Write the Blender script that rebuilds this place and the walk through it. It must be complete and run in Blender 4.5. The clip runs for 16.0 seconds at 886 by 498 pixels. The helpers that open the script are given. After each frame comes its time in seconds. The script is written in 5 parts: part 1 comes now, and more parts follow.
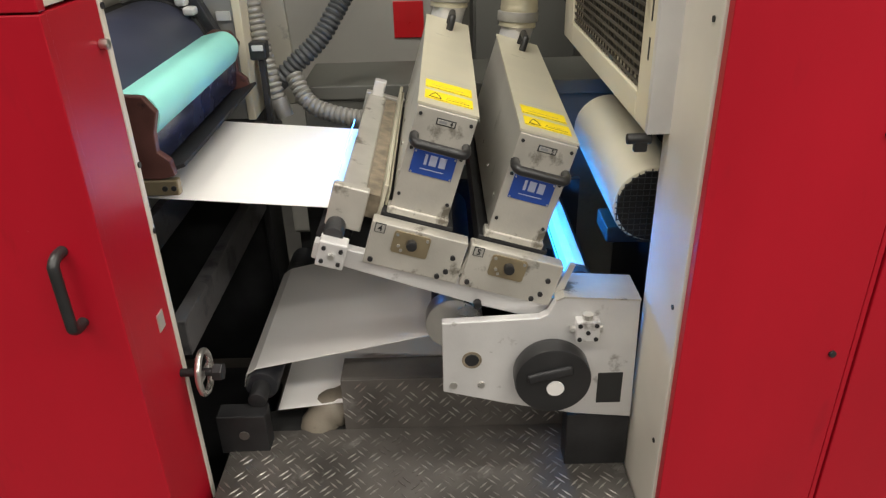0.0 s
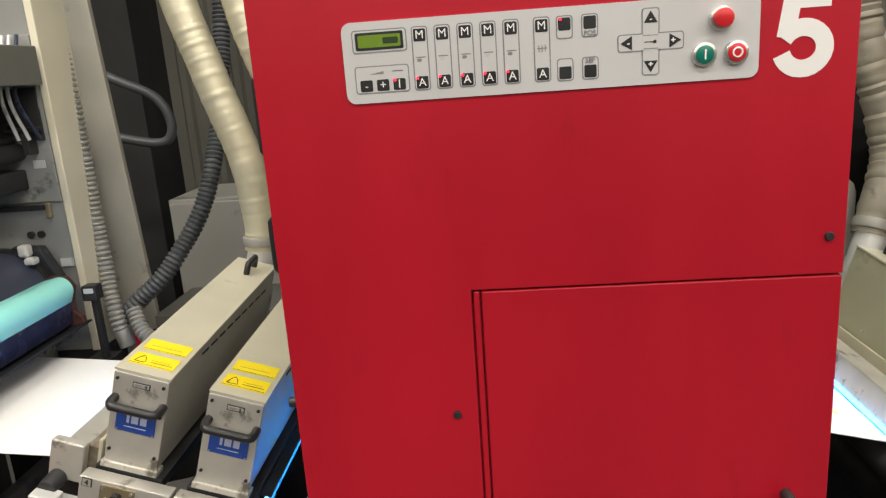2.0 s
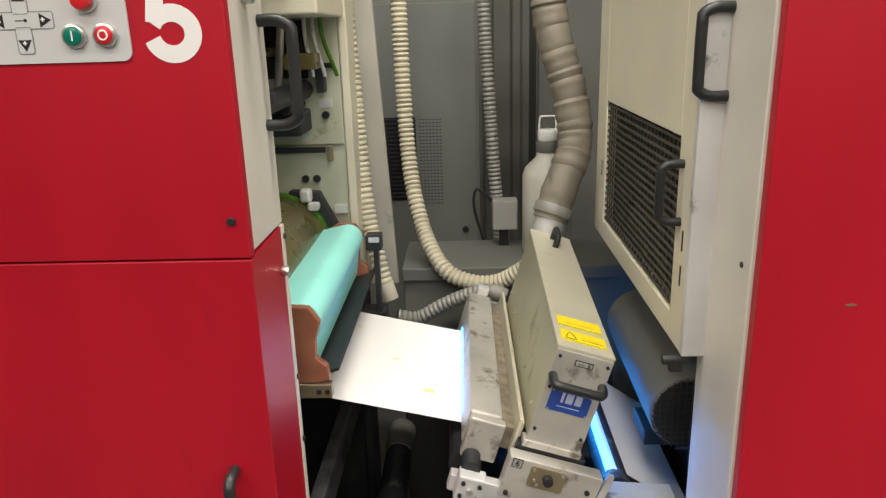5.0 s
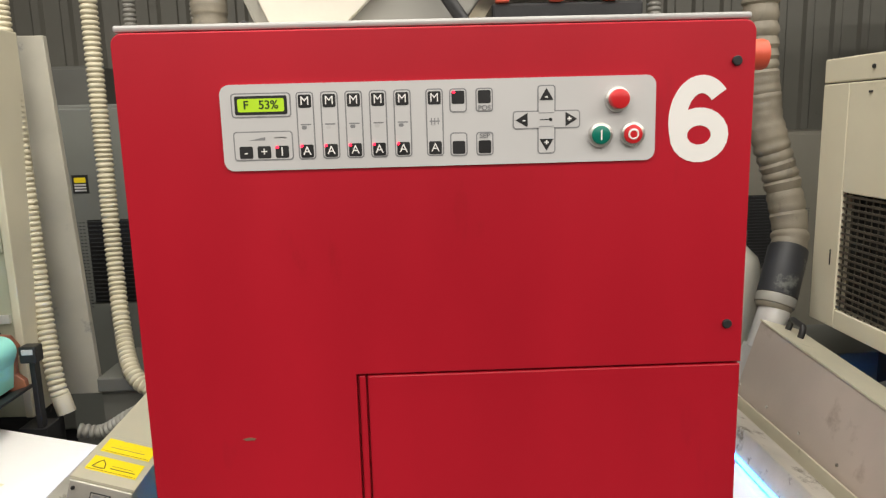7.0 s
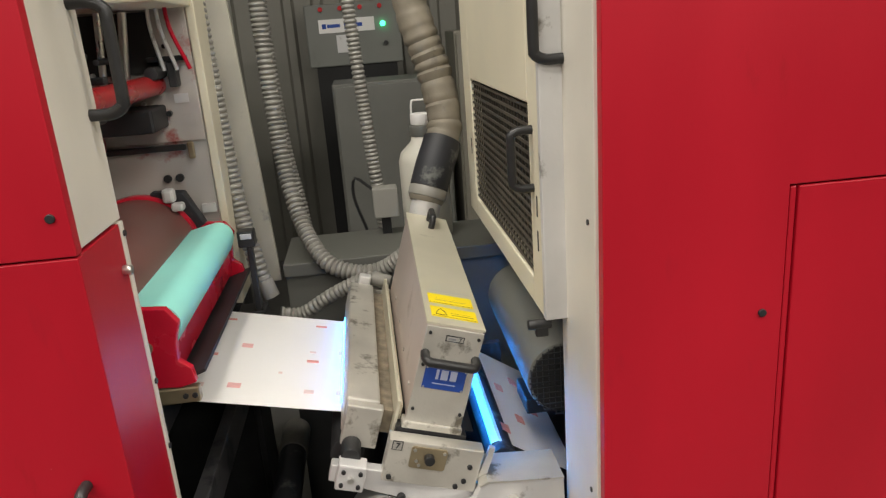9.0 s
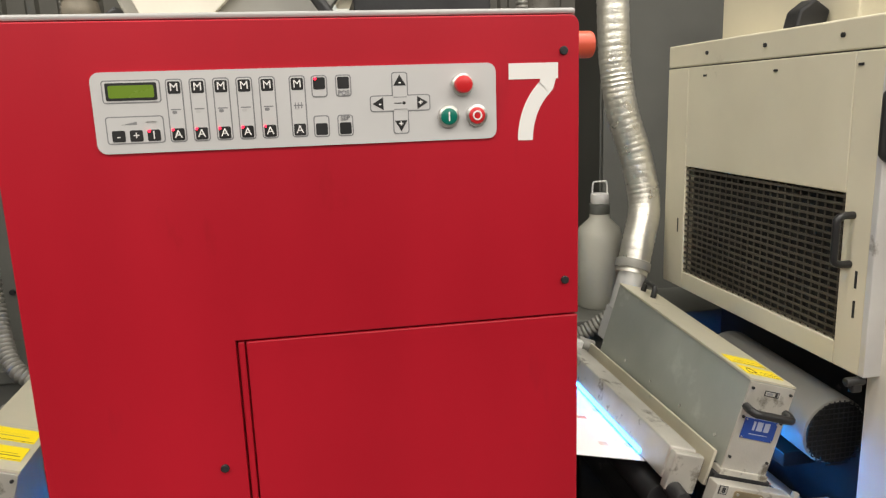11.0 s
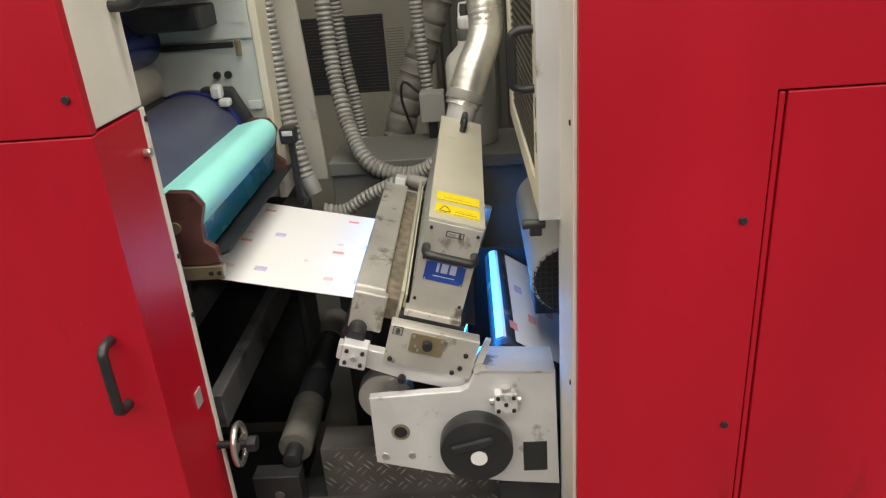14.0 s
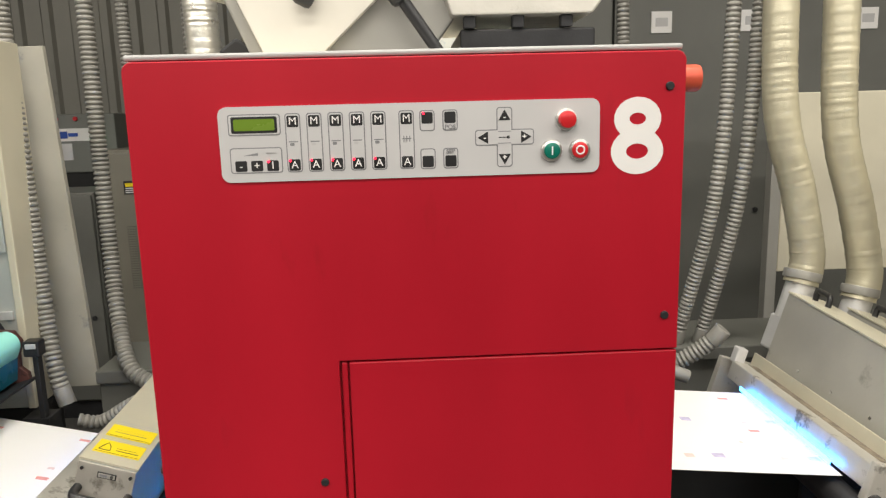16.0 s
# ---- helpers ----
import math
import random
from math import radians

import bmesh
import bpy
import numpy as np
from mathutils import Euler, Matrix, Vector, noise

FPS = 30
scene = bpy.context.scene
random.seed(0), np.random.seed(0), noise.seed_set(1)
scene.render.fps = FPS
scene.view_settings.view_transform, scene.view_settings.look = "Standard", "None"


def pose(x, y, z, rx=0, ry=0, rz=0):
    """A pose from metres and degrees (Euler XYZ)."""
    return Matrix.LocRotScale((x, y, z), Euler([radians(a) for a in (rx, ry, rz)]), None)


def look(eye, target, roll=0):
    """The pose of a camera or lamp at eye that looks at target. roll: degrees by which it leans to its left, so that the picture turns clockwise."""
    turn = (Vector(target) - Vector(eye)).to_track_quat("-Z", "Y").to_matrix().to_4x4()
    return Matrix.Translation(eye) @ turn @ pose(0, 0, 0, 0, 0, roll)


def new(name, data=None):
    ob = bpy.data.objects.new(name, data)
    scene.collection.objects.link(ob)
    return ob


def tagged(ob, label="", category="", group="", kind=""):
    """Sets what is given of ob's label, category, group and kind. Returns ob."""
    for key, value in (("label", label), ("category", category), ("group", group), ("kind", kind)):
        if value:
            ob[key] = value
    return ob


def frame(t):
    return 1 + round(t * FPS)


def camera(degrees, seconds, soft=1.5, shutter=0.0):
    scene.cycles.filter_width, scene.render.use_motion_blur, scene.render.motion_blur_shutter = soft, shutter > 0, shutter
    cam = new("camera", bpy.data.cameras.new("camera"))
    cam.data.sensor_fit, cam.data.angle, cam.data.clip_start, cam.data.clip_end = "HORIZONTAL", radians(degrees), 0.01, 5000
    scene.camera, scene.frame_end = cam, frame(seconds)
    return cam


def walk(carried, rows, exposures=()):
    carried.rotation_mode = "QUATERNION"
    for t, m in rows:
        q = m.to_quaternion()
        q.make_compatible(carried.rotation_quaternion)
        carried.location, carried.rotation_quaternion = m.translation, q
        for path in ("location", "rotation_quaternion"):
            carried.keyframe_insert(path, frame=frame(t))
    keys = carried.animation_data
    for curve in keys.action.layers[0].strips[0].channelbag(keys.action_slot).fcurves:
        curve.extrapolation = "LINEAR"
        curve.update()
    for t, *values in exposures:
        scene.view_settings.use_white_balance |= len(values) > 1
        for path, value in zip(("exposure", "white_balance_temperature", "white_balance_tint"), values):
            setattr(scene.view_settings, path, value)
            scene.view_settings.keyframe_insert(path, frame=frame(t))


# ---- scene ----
cam = camera(63.3, 16.0, soft=1.3)
PATH = [
    (0, (-0.368, -0.933, 1.426), (-0.371, 0.843, 0.507), -1.6),
    (0.5, (-0.239, -0.854, 1.452), (-0.335, 0.927, 0.547), -2.3),
    (1, (-0.044, -0.906, 1.474), (-0.213, 0.914, 0.662), -4.1),
    (1.5, (0.196, -0.983, 1.52), (0.0, 0.884, 0.83), -5.8),
    (2, (0.314, -0.954, 1.593), (0.16, 0.979, 1.102), -4.1),
    (2.5, (0.365, -0.895, 1.648), (0.263, 1.069, 1.287), -1.0),
    (3, (0.468, -0.909, 1.652), (0.361, 1.062, 1.331), -1.1),
    (3.5, (0.604, -0.944, 1.63), (0.538, 1.016, 1.24), -1.1),
    (3.7, (0.663, -0.962, 1.602), (0.603, 0.981, 1.132), -0.9),
    (5.8, (1.408, -0.911, 1.575), (1.354, 1.001, 0.992), -2.8),
    (6, (1.508, -0.947, 1.594), (1.478, 0.979, 1.056), -3.5),
    (6.5, (1.685, -0.957, 1.595), (1.728, 0.995, 1.164), -3.7),
    (7, (1.821, -0.882, 1.608), (1.87, 1.086, 1.254), -1.5),
    (7.5, (1.967, -0.833, 1.587), (2.135, 1.122, 1.2), -1.6),
    (8, (2.167, -0.886, 1.564), (2.352, 1.046, 1.08), -2.0),
    (8.5, (2.391, -0.96, 1.533), (2.522, 0.957, 0.978), -3.7),
    (9, (2.608, -0.919, 1.536), (2.783, 0.982, 0.941), -4.4),
    (9.2, (2.696, -0.907, 1.554), (2.911, 0.994, 0.972), -4.3),
    (11.3, (3.409, -0.993, 1.607), (3.756, 0.936, 1.209), -1.4),
    (11.5, (3.476, -0.982, 1.59), (3.853, 0.932, 1.153), -1.5),
    (12, (3.661, -1.023, 1.557), (3.912, 0.881, 1.001), -2.2),
    (12.5, (3.831, -1.087, 1.523), (3.897, 0.796, 0.854), -3.2),
    (13, (3.951, -1.034, 1.508), (3.93, 0.825, 0.769), -2.5),
    (13.5, (4.091, -0.964, 1.508), (4.04, 0.871, 0.712), -3.1),
    (14, (4.221, -0.987, 1.512), (4.121, 0.845, 0.715), -4.5),
    (14.5, (4.394, -1.053, 1.54), (4.246, 0.803, 0.809), -4.1),
    (15, (4.533, -1.088, 1.583), (4.42, 0.812, 0.97), -4.3),
    (15.5, (4.634, -1.067, 1.61), (4.618, 0.873, 1.126), -3.4),
    (16, (4.751, -1.004, 1.637), (4.833, 0.961, 1.271), -1.5),
]
walk(cam, [(t, look(eye, target, roll)) for t, eye, target, roll in PATH])

# ---- light ----
world = bpy.data.worlds.new("world")
scene.world = world
world.use_nodes = True
world.node_tree.nodes["Background"].inputs[0].default_value = (0.9, 0.95, 1.0, 1)
world.node_tree.nodes["Background"].inputs[1].default_value = 0.005


def area_lamp(name, eye, target, sx, sy, watts, colour, spread=180):
    d = bpy.data.lights.new(name, "AREA")
    d.shape, d.size, d.size_y, d.energy, d.color = "RECTANGLE", sx, sy, watts, colour
    d.spread = radians(spread)
    ob = new(name, d)
    ob.matrix_world = look(eye, target)
    return ob


WARM = (1.0, 0.95, 0.86)
# overhead lamps are out of view; the aisle row is assumed
for lx in (-2.2, 1.2, 4.6, 8.0):
    area_lamp("unseen_ceiling_lamp", (lx, -2.0, 4.1), (lx, -0.8, 0.4), 2.4, 0.25, 62, WARM)
    # far row added unseen, a flatter fill for the lower paper runs
    area_lamp("unseen_ceiling_lamp", (lx + 0.5, -5.6, 4.1), (lx + 0.5, -3.6, 0.4), 2.4, 0.25, 85, WARM)
    # row added over the press, unseen; narrow spread lifts bays, not the back wall
    area_lamp("unseen_ceiling_lamp", (lx + 0.3, 0.0, 4.1), (lx + 0.3, 0.15, 0), 2.4, 0.25, 45, WARM, 115)

# ---- materials ----


def mat(name, base, rough=0.5, metal=0.0, var=0.12, scale=9.0, grain=0.02, stain=None, stain_at=0.62, stain_scale=6.0,
        coat=0.0, emit=None, strength=0.0, stretch=(1, 1, 1)):
    m = bpy.data.materials.new(name)
    m.use_nodes = True
    nt = m.node_tree
    N, K = nt.nodes, nt.links
    b = N["Principled BSDF"]
    b.inputs["Roughness"].default_value, b.inputs["Metallic"].default_value = rough, metal
    b.inputs["Coat Weight"].default_value = coat
    tc = N.new("ShaderNodeTexCoord")
    mp = N.new("ShaderNodeMapping")
    mp.inputs["Scale"].default_value = stretch
    K.new(tc.outputs["Object"], mp.inputs[0])
    n1 = N.new("ShaderNodeTexNoise")
    n1.inputs["Scale"].default_value, n1.inputs["Detail"].default_value = scale, 6
    K.new(mp.outputs[0], n1.inputs["Vector"])
    n2 = N.new("ShaderNodeTexNoise")
    n2.inputs["Scale"].default_value, n2.inputs["Detail"].default_value = scale * 22, 3
    K.new(mp.outputs[0], n2.inputs["Vector"])
    r = N.new("ShaderNodeValToRGB")
    r.color_ramp.elements[0].position, r.color_ramp.elements[1].position = 0.3, 0.7
    r.color_ramp.elements[0].color = (*[c * (1 - var) for c in base], 1)
    r.color_ramp.elements[1].color = (*[min(1, c * (1 + var)) for c in base], 1)
    K.new(n1.outputs["Fac"], r.inputs[0])
    col = r.outputs[0]
    if stain:
        n3 = N.new("ShaderNodeTexNoise")
        n3.inputs["Scale"].default_value, n3.inputs["Detail"].default_value = stain_scale, 9
        n3.inputs["Roughness"].default_value = 0.65
        K.new(mp.outputs[0], n3.inputs["Vector"])
        sr = N.new("ShaderNodeValToRGB")
        sr.color_ramp.elements[0].position, sr.color_ramp.elements[1].position = stain_at, stain_at + 0.09
        K.new(n3.outputs["Fac"], sr.inputs[0])
        mx = N.new("ShaderNodeMixRGB")
        K.new(sr.outputs[0], mx.inputs[0])
        K.new(col, mx.inputs[1])
        mx.inputs[2].default_value = (*stain, 1)
        col = mx.outputs[0]
    K.new(col, b.inputs["Base Color"])
    rr = N.new("ShaderNodeMapRange")
    rr.inputs["To Min"].default_value, rr.inputs["To Max"].default_value = max(0.03, rough - 0.1), min(1, rough + 0.12)
    K.new(n1.outputs["Fac"], rr.inputs["Value"])
    K.new(rr.outputs[0], b.inputs["Roughness"])
    if grain:
        bp = N.new("ShaderNodeBump")
        bp.inputs["Strength"].default_value, bp.inputs["Distance"].default_value = min(1, grain * 10), 0.0006
        K.new(n2.outputs["Fac"], bp.inputs["Height"])
        K.new(bp.outputs[0], b.inputs["Normal"])
    if emit:
        b.inputs["Emission Color"].default_value = (*emit, 1)
        b.inputs["Emission Strength"].default_value = strength
    return m


RED = mat("red_paint", (0.43, 0.0055, 0.019), 0.42, 0, 0.13, 2.6, 0.03, (0.31, 0.004, 0.011), 0.63, 4.0, stretch=(1.3, 1, 0.45))
RED.node_tree.nodes["Principled BSDF"].inputs["Specular IOR Level"].default_value = 0.35


def scuffed(m, dark, light):
    """Adds smeared dark scuffs and small pale nicks to a paint."""
    nt = m.node_tree
    N, K = nt.nodes, nt.links
    b = N["Principled BSDF"]
    col = b.inputs["Base Color"].links[0].from_socket
    tc = N.new("ShaderNodeTexCoord")
    for stretch, scale, lo, hi, tint, amount in (((2.2, 1, 0.55), 5.0, 0.66, 0.80, dark, 0.55), ((1, 1, 1), 75.0, 0.765, 0.79, light, 0.5)):
        mp = N.new("ShaderNodeMapping")
        mp.inputs["Scale"].default_value = stretch
        mp.inputs["Rotation"].default_value = (0, 0.35, 0)
        K.new(tc.outputs["Object"], mp.inputs[0])
        n = N.new("ShaderNodeTexNoise")
        n.inputs["Scale"].default_value, n.inputs["Detail"].default_value = scale, 5
        K.new(mp.outputs[0], n.inputs["Vector"])
        f = N.new("ShaderNodeMapRange")
        f.inputs["From Min"].default_value, f.inputs["From Max"].default_value, f.inputs["To Max"].default_value = lo, hi, amount
        K.new(n.outputs["Fac"], f.inputs["Value"])
        mx = N.new("ShaderNodeMixRGB")
        K.new(f.outputs[0], mx.inputs[0])
        K.new(col, mx.inputs[1])
        mx.inputs[2].default_value = (*tint, 1)
        col = mx.outputs[0]
    K.new(col, b.inputs["Base Color"])


scuffed(RED, (0.16, 0.006, 0.014), (0.55, 0.16, 0.16))
REDLINE = mat("red_edge", (0.30, 0.008, 0.016), 0.5, 0, 0.1, 8, 0.02)
CREAM = mat("cream_paint", (0.68, 0.63, 0.49), 0.5, 0, 0.06, 4.0, 0.03, (0.36, 0.31, 0.21), 0.68, 5)
JAMB = mat("grey_white_paint", (0.65, 0.615, 0.54), 0.42, 0, 0.07, 5, 0.03, (0.40, 0.36, 0.29), 0.68, 6)
TOPRAIL = mat("grey_edge_paint", (0.40, 0.395, 0.39), 0.45, 0.1, 0.1, 8, 0.03, (0.28, 0.27, 0.26), 0.62, 12)
FRAME = mat("frame_paint", (0.42, 0.40, 0.34), 0.5, 0, 0.1, 6, 0.04, (0.13, 0.14, 0.16), 0.60, 7)
ALU = mat("worn_aluminium", (0.60, 0.575, 0.52), 0.42, 0.55, 0.14, 9, 0.05, (0.20, 0.18, 0.145), 0.575, 16)
PLATE = mat("silver_plate", (0.68, 0.67, 0.665), 0.42, 0.35, 0.10, 8, 0.04, (0.22, 0.20, 0.18), 0.61, 12)
LAMPTOP = mat("lamp_steel", (0.67, 0.63, 0.50), 0.40, 0.40, 0.08, 6, 0.03, (0.36, 0.33, 0.25), 0.68, 9)
LAMPSIDE = mat("lamp_side_steel", (0.50, 0.485, 0.44), 0.42, 0.45, 0.10, 5, 0.04, (0.32, 0.31, 0.27), 0.64, 6)
LAMPSIDES = {
    6: mat("lamp_side_olive", (0.50, 0.48, 0.34), 0.45, 0.35, 0.10, 5, 0.04, (0.34, 0.33, 0.22), 0.60, 6),
    7: mat("lamp_side_warm", (0.58, 0.50, 0.45), 0.42, 0.40, 0.08, 5, 0.04, (0.44, 0.36, 0.31), 0.62, 6),
    8: mat("lamp_side_green", (0.44, 0.46, 0.42), 0.42, 0.45, 0.12, 5, 0.04, (0.58, 0.60, 0.55), 0.60, 6),
}
STEEL = mat("bright_steel", (0.62, 0.61, 0.58), 0.28, 0.9, 0.1, 12, 0.03)
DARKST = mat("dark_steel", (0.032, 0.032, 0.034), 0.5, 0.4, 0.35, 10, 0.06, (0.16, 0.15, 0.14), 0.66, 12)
RAIL = mat("worn_rail", (0.11, 0.107, 0.11), 0.45, 0.4, 0.25, 8, 0.05, (0.05, 0.05, 0.055), 0.52, 8)
TREAD = mat("tread_steel", (0.135, 0.125, 0.115), 0.45, 0.5, 0.35, 8, 0.05, (0.26, 0.25, 0.235), 0.60, 9)
TREADRIB = mat("tread_rib", (0.36, 0.35, 0.32), 0.32, 0.7, 0.4, 14, 0.04, (0.14, 0.13, 0.12), 0.55, 11)
BLACK = mat("black_plastic", (0.018, 0.018, 0.019), 0.38, 0, 0.25, 14, 0.03)
RUBBER = mat("black_rubber", (0.02, 0.021, 0.026), 0.55, 0, 0.3, 12, 0.04, (0.13, 0.135, 0.125), 0.57, 14)
DIRT = mat("brown_dirt", (0.20, 0.165, 0.12), 0.85, 0, 0.45, 40, 0.1)
PAPER = mat("paper_web", (0.87, 0.85, 0.83), 0.55, 0, 0.015, 5, 0.0)
GREYPLATE = mat("keypad_foil", (0.56, 0.55, 0.55), 0.42, 0, 0.03, 6, 0.01, (0.46, 0.45, 0.44), 0.72, 9)
KEYGREY = mat("key_border", (0.22, 0.22, 0.23), 0.5, 0, 0.05)
KEYPALE = mat("key_field", (0.50, 0.49, 0.49), 0.45, 0, 0.04)
WHITE = mat("white_print", (0.82, 0.80, 0.78), 0.5, 0, 0.02, 9, 0.0)
LCD = mat("lcd_glass", (0.10, 0.16, 0.02), 0.25, 0, 0.05, emit=(0.16, 0.26, 0.02), strength=0.35)
LCDLIT = mat("lcd_glass_lit", (0.20, 0.32, 0.02), 0.25, 0, 0.05, emit=(0.38, 0.55, 0.02), strength=0.8)
LCDINK = mat("lcd_segments", (0.02, 0.04, 0.01), 0.4, 0, 0.05)
LED = mat("red_led", (0.8, 0.02, 0.03), 0.3, emit=(1, 0.02, 0.06), strength=3.0)
GREENLED = mat("green_led", (0.05, 0.9, 0.3), 0.3, emit=(0.05, 1.0, 0.35), strength=5.0)
REDBTN = mat("red_button", (0.55, 0.015, 0.02), 0.3, 0, 0.05)
GREENBTN = mat("green_button", (0.0, 0.15, 0.105), 0.3, 0, 0.05)
ORANGE = mat("orange_red_plastic", (0.62, 0.09, 0.045), 0.45, 0, 0.08)
# light mint with the UV lamp's cyan cast put into the base colour
MINT = mat("mint_uv_lit", (0.36, 0.88, 0.80), 0.4, 0, 0.05, 6, 0.01)
YELLOW = mat("yellow_sticker", (0.85, 0.66, 0.01), 0.5, 0, 0.05, 9, 0.0)
BLUEPL = mat("blue_nameplate", (0.025, 0.075, 0.36), 0.35, 0.2, 0.12, 14, 0.01)
PALEBLUE = mat("pale_logo", (0.42, 0.46, 0.62), 0.4, 0, 0.1)
BRASS = mat("dull_brass", (0.34, 0.28, 0.18), 0.4, 0.7, 0.15, 16, 0.03)
HOSE = mat("grey_hose", (0.29, 0.28, 0.255), 0.45, 0.15, 0.10, 8, 0.02, (0.18, 0.17, 0.15), 0.64, 9)
HOSEDARK = mat("dark_hose", (0.075, 0.08, 0.085), 0.45, 0.0, 0.15, 8, 0.02)
HOSECREAM = mat("cream_hose", (0.58, 0.53, 0.40), 0.5, 0, 0.08, 8, 0.02)
FOIL = mat("foil_duct", (0.72, 0.70, 0.64), 0.30, 0.75, 0.10, 20, 0.09)
CREAMDUCT = mat("cream_duct", (0.54, 0.50, 0.37), 0.38, 0.40, 0.07, 14, 0.06)
DUSTDUCT = mat("dusty_duct", (0.21, 0.185, 0.145), 0.6, 0.1, 0.2, 14, 0.09, (0.13, 0.115, 0.095), 0.6, 16)
DUSTFOIL = mat("dusty_foil", (0.15, 0.14, 0.12), 0.6, 0.0, 0.25, 24, 0.1, (0.09, 0.085, 0.075), 0.58, 18)
CAKED = mat("caked_dust", (0.105, 0.10, 0.085), 0.75, 0, 0.3, 18, 0.1, (0.05, 0.048, 0.045), 0.58, 14)
MESHD = mat("grille_wire", (0.095, 0.083, 0.066), 0.5, 0.4, 0.2, 14, 0.03)
# near-black: shade of holes and bay insides put into colour; dark steel too
GLOOM = mat("gloom_black", (0.02, 0.02, 0.02), 0.8, 0, 0.3, 8, 0.03)
BOTTLE = mat("milky_plastic", (0.66, 0.64, 0.56), 0.45, 0, 0.06, 6, 0.01, (0.50, 0.46, 0.36), 0.66, 8)
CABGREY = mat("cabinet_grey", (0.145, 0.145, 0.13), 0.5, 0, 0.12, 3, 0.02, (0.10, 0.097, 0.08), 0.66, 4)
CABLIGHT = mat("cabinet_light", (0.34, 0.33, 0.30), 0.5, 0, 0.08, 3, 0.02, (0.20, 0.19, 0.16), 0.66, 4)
CABPALE = mat("cabinet_pale", (0.21, 0.195, 0.158), 0.5, 0, 0.08, 3, 0.02, (0.24, 0.22, 0.18), 0.62, 4)
CABMID = mat("cabinet_mid", (0.175, 0.18, 0.163), 0.5, 0, 0.08, 3, 0.02, (0.15, 0.15, 0.13), 0.62, 4)
WALL = mat("sheet_wall", (0.19, 0.183, 0.158), 0.5, 0.1, 0.08, 2.5, 0.02, (0.15, 0.14, 0.12), 0.64, 3)
FLOORM = mat("floor_paint", (0.09, 0.087, 0.08), 0.5, 0, 0.2, 2.5, 0.05, (0.08, 0.075, 0.07), 0.6, 4)
CEIL = mat("ceiling_panel", (0.55, 0.55, 0.53), 0.7, 0, 0.05, 2, 0.02)
UV = mat("uv_glow", (0.2, 0.5, 1.0), 0.4, emit=(0.03, 0.28, 1.0), strength=16.0)
UVEXIT = mat("uv_glow_exit", (0.2, 0.5, 1.0), 0.4, emit=(0.02, 0.30, 1.0), strength=58.0)
BROWNPL = mat("brown_end_plate", (0.11, 0.045, 0.038), 0.45, 0.3, 0.3, 14, 0.06, (0.04, 0.02, 0.02), 0.6, 20)
INK = {
    4: mat("indigo_ink", (0.022, 0.026, 0.060), 0.25, 0, 0.2, 12, 0.01),
    5: mat("olive_ink", (0.12, 0.10, 0.035), 0.28, 0, 0.2, 12, 0.01),
    6: mat("red_ink", (0.36, 0.018, 0.022), 0.28, 0, 0.2, 12, 0.01),
    7: mat("blue_ink", (0.018, 0.024, 0.14), 0.22, 0, 0.2, 12, 0.01),
}
INK2 = {4: INK[4], 5: mat("green_ink", (0.05, 0.15, 0.01), 0.25), 6: mat("bright_red_ink", (0.5, 0.01, 0.03), 0.25), 7: INK[7]}
STAINED = {
    4: mat("frame_grey_stained", (0.27, 0.27, 0.26), 0.5, 0.1, 0.1, 6, 0.04, (0.06, 0.06, 0.07), 0.56, 8),
    5: mat("frame_olive_stained", (0.48, 0.48, 0.36), 0.5, 0, 0.1, 6, 0.04, (0.26, 0.24, 0.05), 0.58, 8),
    6: mat("frame_red_stained", (0.46, 0.42, 0.39), 0.5, 0, 0.1, 6, 0.04, (0.32, 0.09, 0.08), 0.55, 7),
    7: mat("frame_blue_stained", (0.50, 0.52, 0.49), 0.5, 0, 0.1, 6, 0.04, (0.10, 0.22, 0.36), 0.60, 9),
}
RUST = mat("orange_stained_plate", (0.34, 0.13, 0.075), 0.45, 0.2, 0.25, 14, 0.05, (0.16, 0.06, 0.04), 0.6, 18)
WORNWHITE = mat("worn_white_roller", (0.55, 0.52, 0.46), 0.5, 0, 0.1, 9, 0.02, (0.35, 0.32, 0.28), 0.64, 8)
TEAL = mat("teal_ink", (0.01, 0.13, 0.20), 0.25, 0, 0.2, 9, 0.01)
PLATECYL = {6: mat("brown_plate", (0.17, 0.075, 0.065), 0.35, 0, 0.15, 8, 0.02), 7: mat("slate_plate", (0.075, 0.08, 0.13), 0.35, 0, 0.15, 8, 0.02), 4: mat("slate_plate_dark", (0.05, 0.055, 0.09), 0.35, 0, 0.15, 8, 0.02)}
PINKMARK = mat("pink_print", (0.80, 0.45, 0.44), 0.55, 0, 0.1, 60, 0)
REDMARK = mat("red_print", (0.80, 0.34, 0.30), 0.55, 0, 0.15, 60, 0)
VIOLETMARK = mat("violet_print", (0.55, 0.50, 0.68), 0.55, 0, 0.2, 60, 0)
PALEPINK = mat("pale_pink_print", (0.80, 0.62, 0.58), 0.55, 0, 0.1, 60, 0)
PALEYELLOW = mat("pale_yellow_print", (0.82, 0.77, 0.56), 0.55, 0, 0.1, 60, 0)
FAINTMARK = {5: PALEYELLOW, 6: PALEPINK, 7: PALEPINK, 8: PALEPINK}
YELLOWMARK = mat("yellow_print", (0.85, 0.76, 0.30), 0.55, 0, 0.1, 60, 0)

# ---- mesh helpers ----


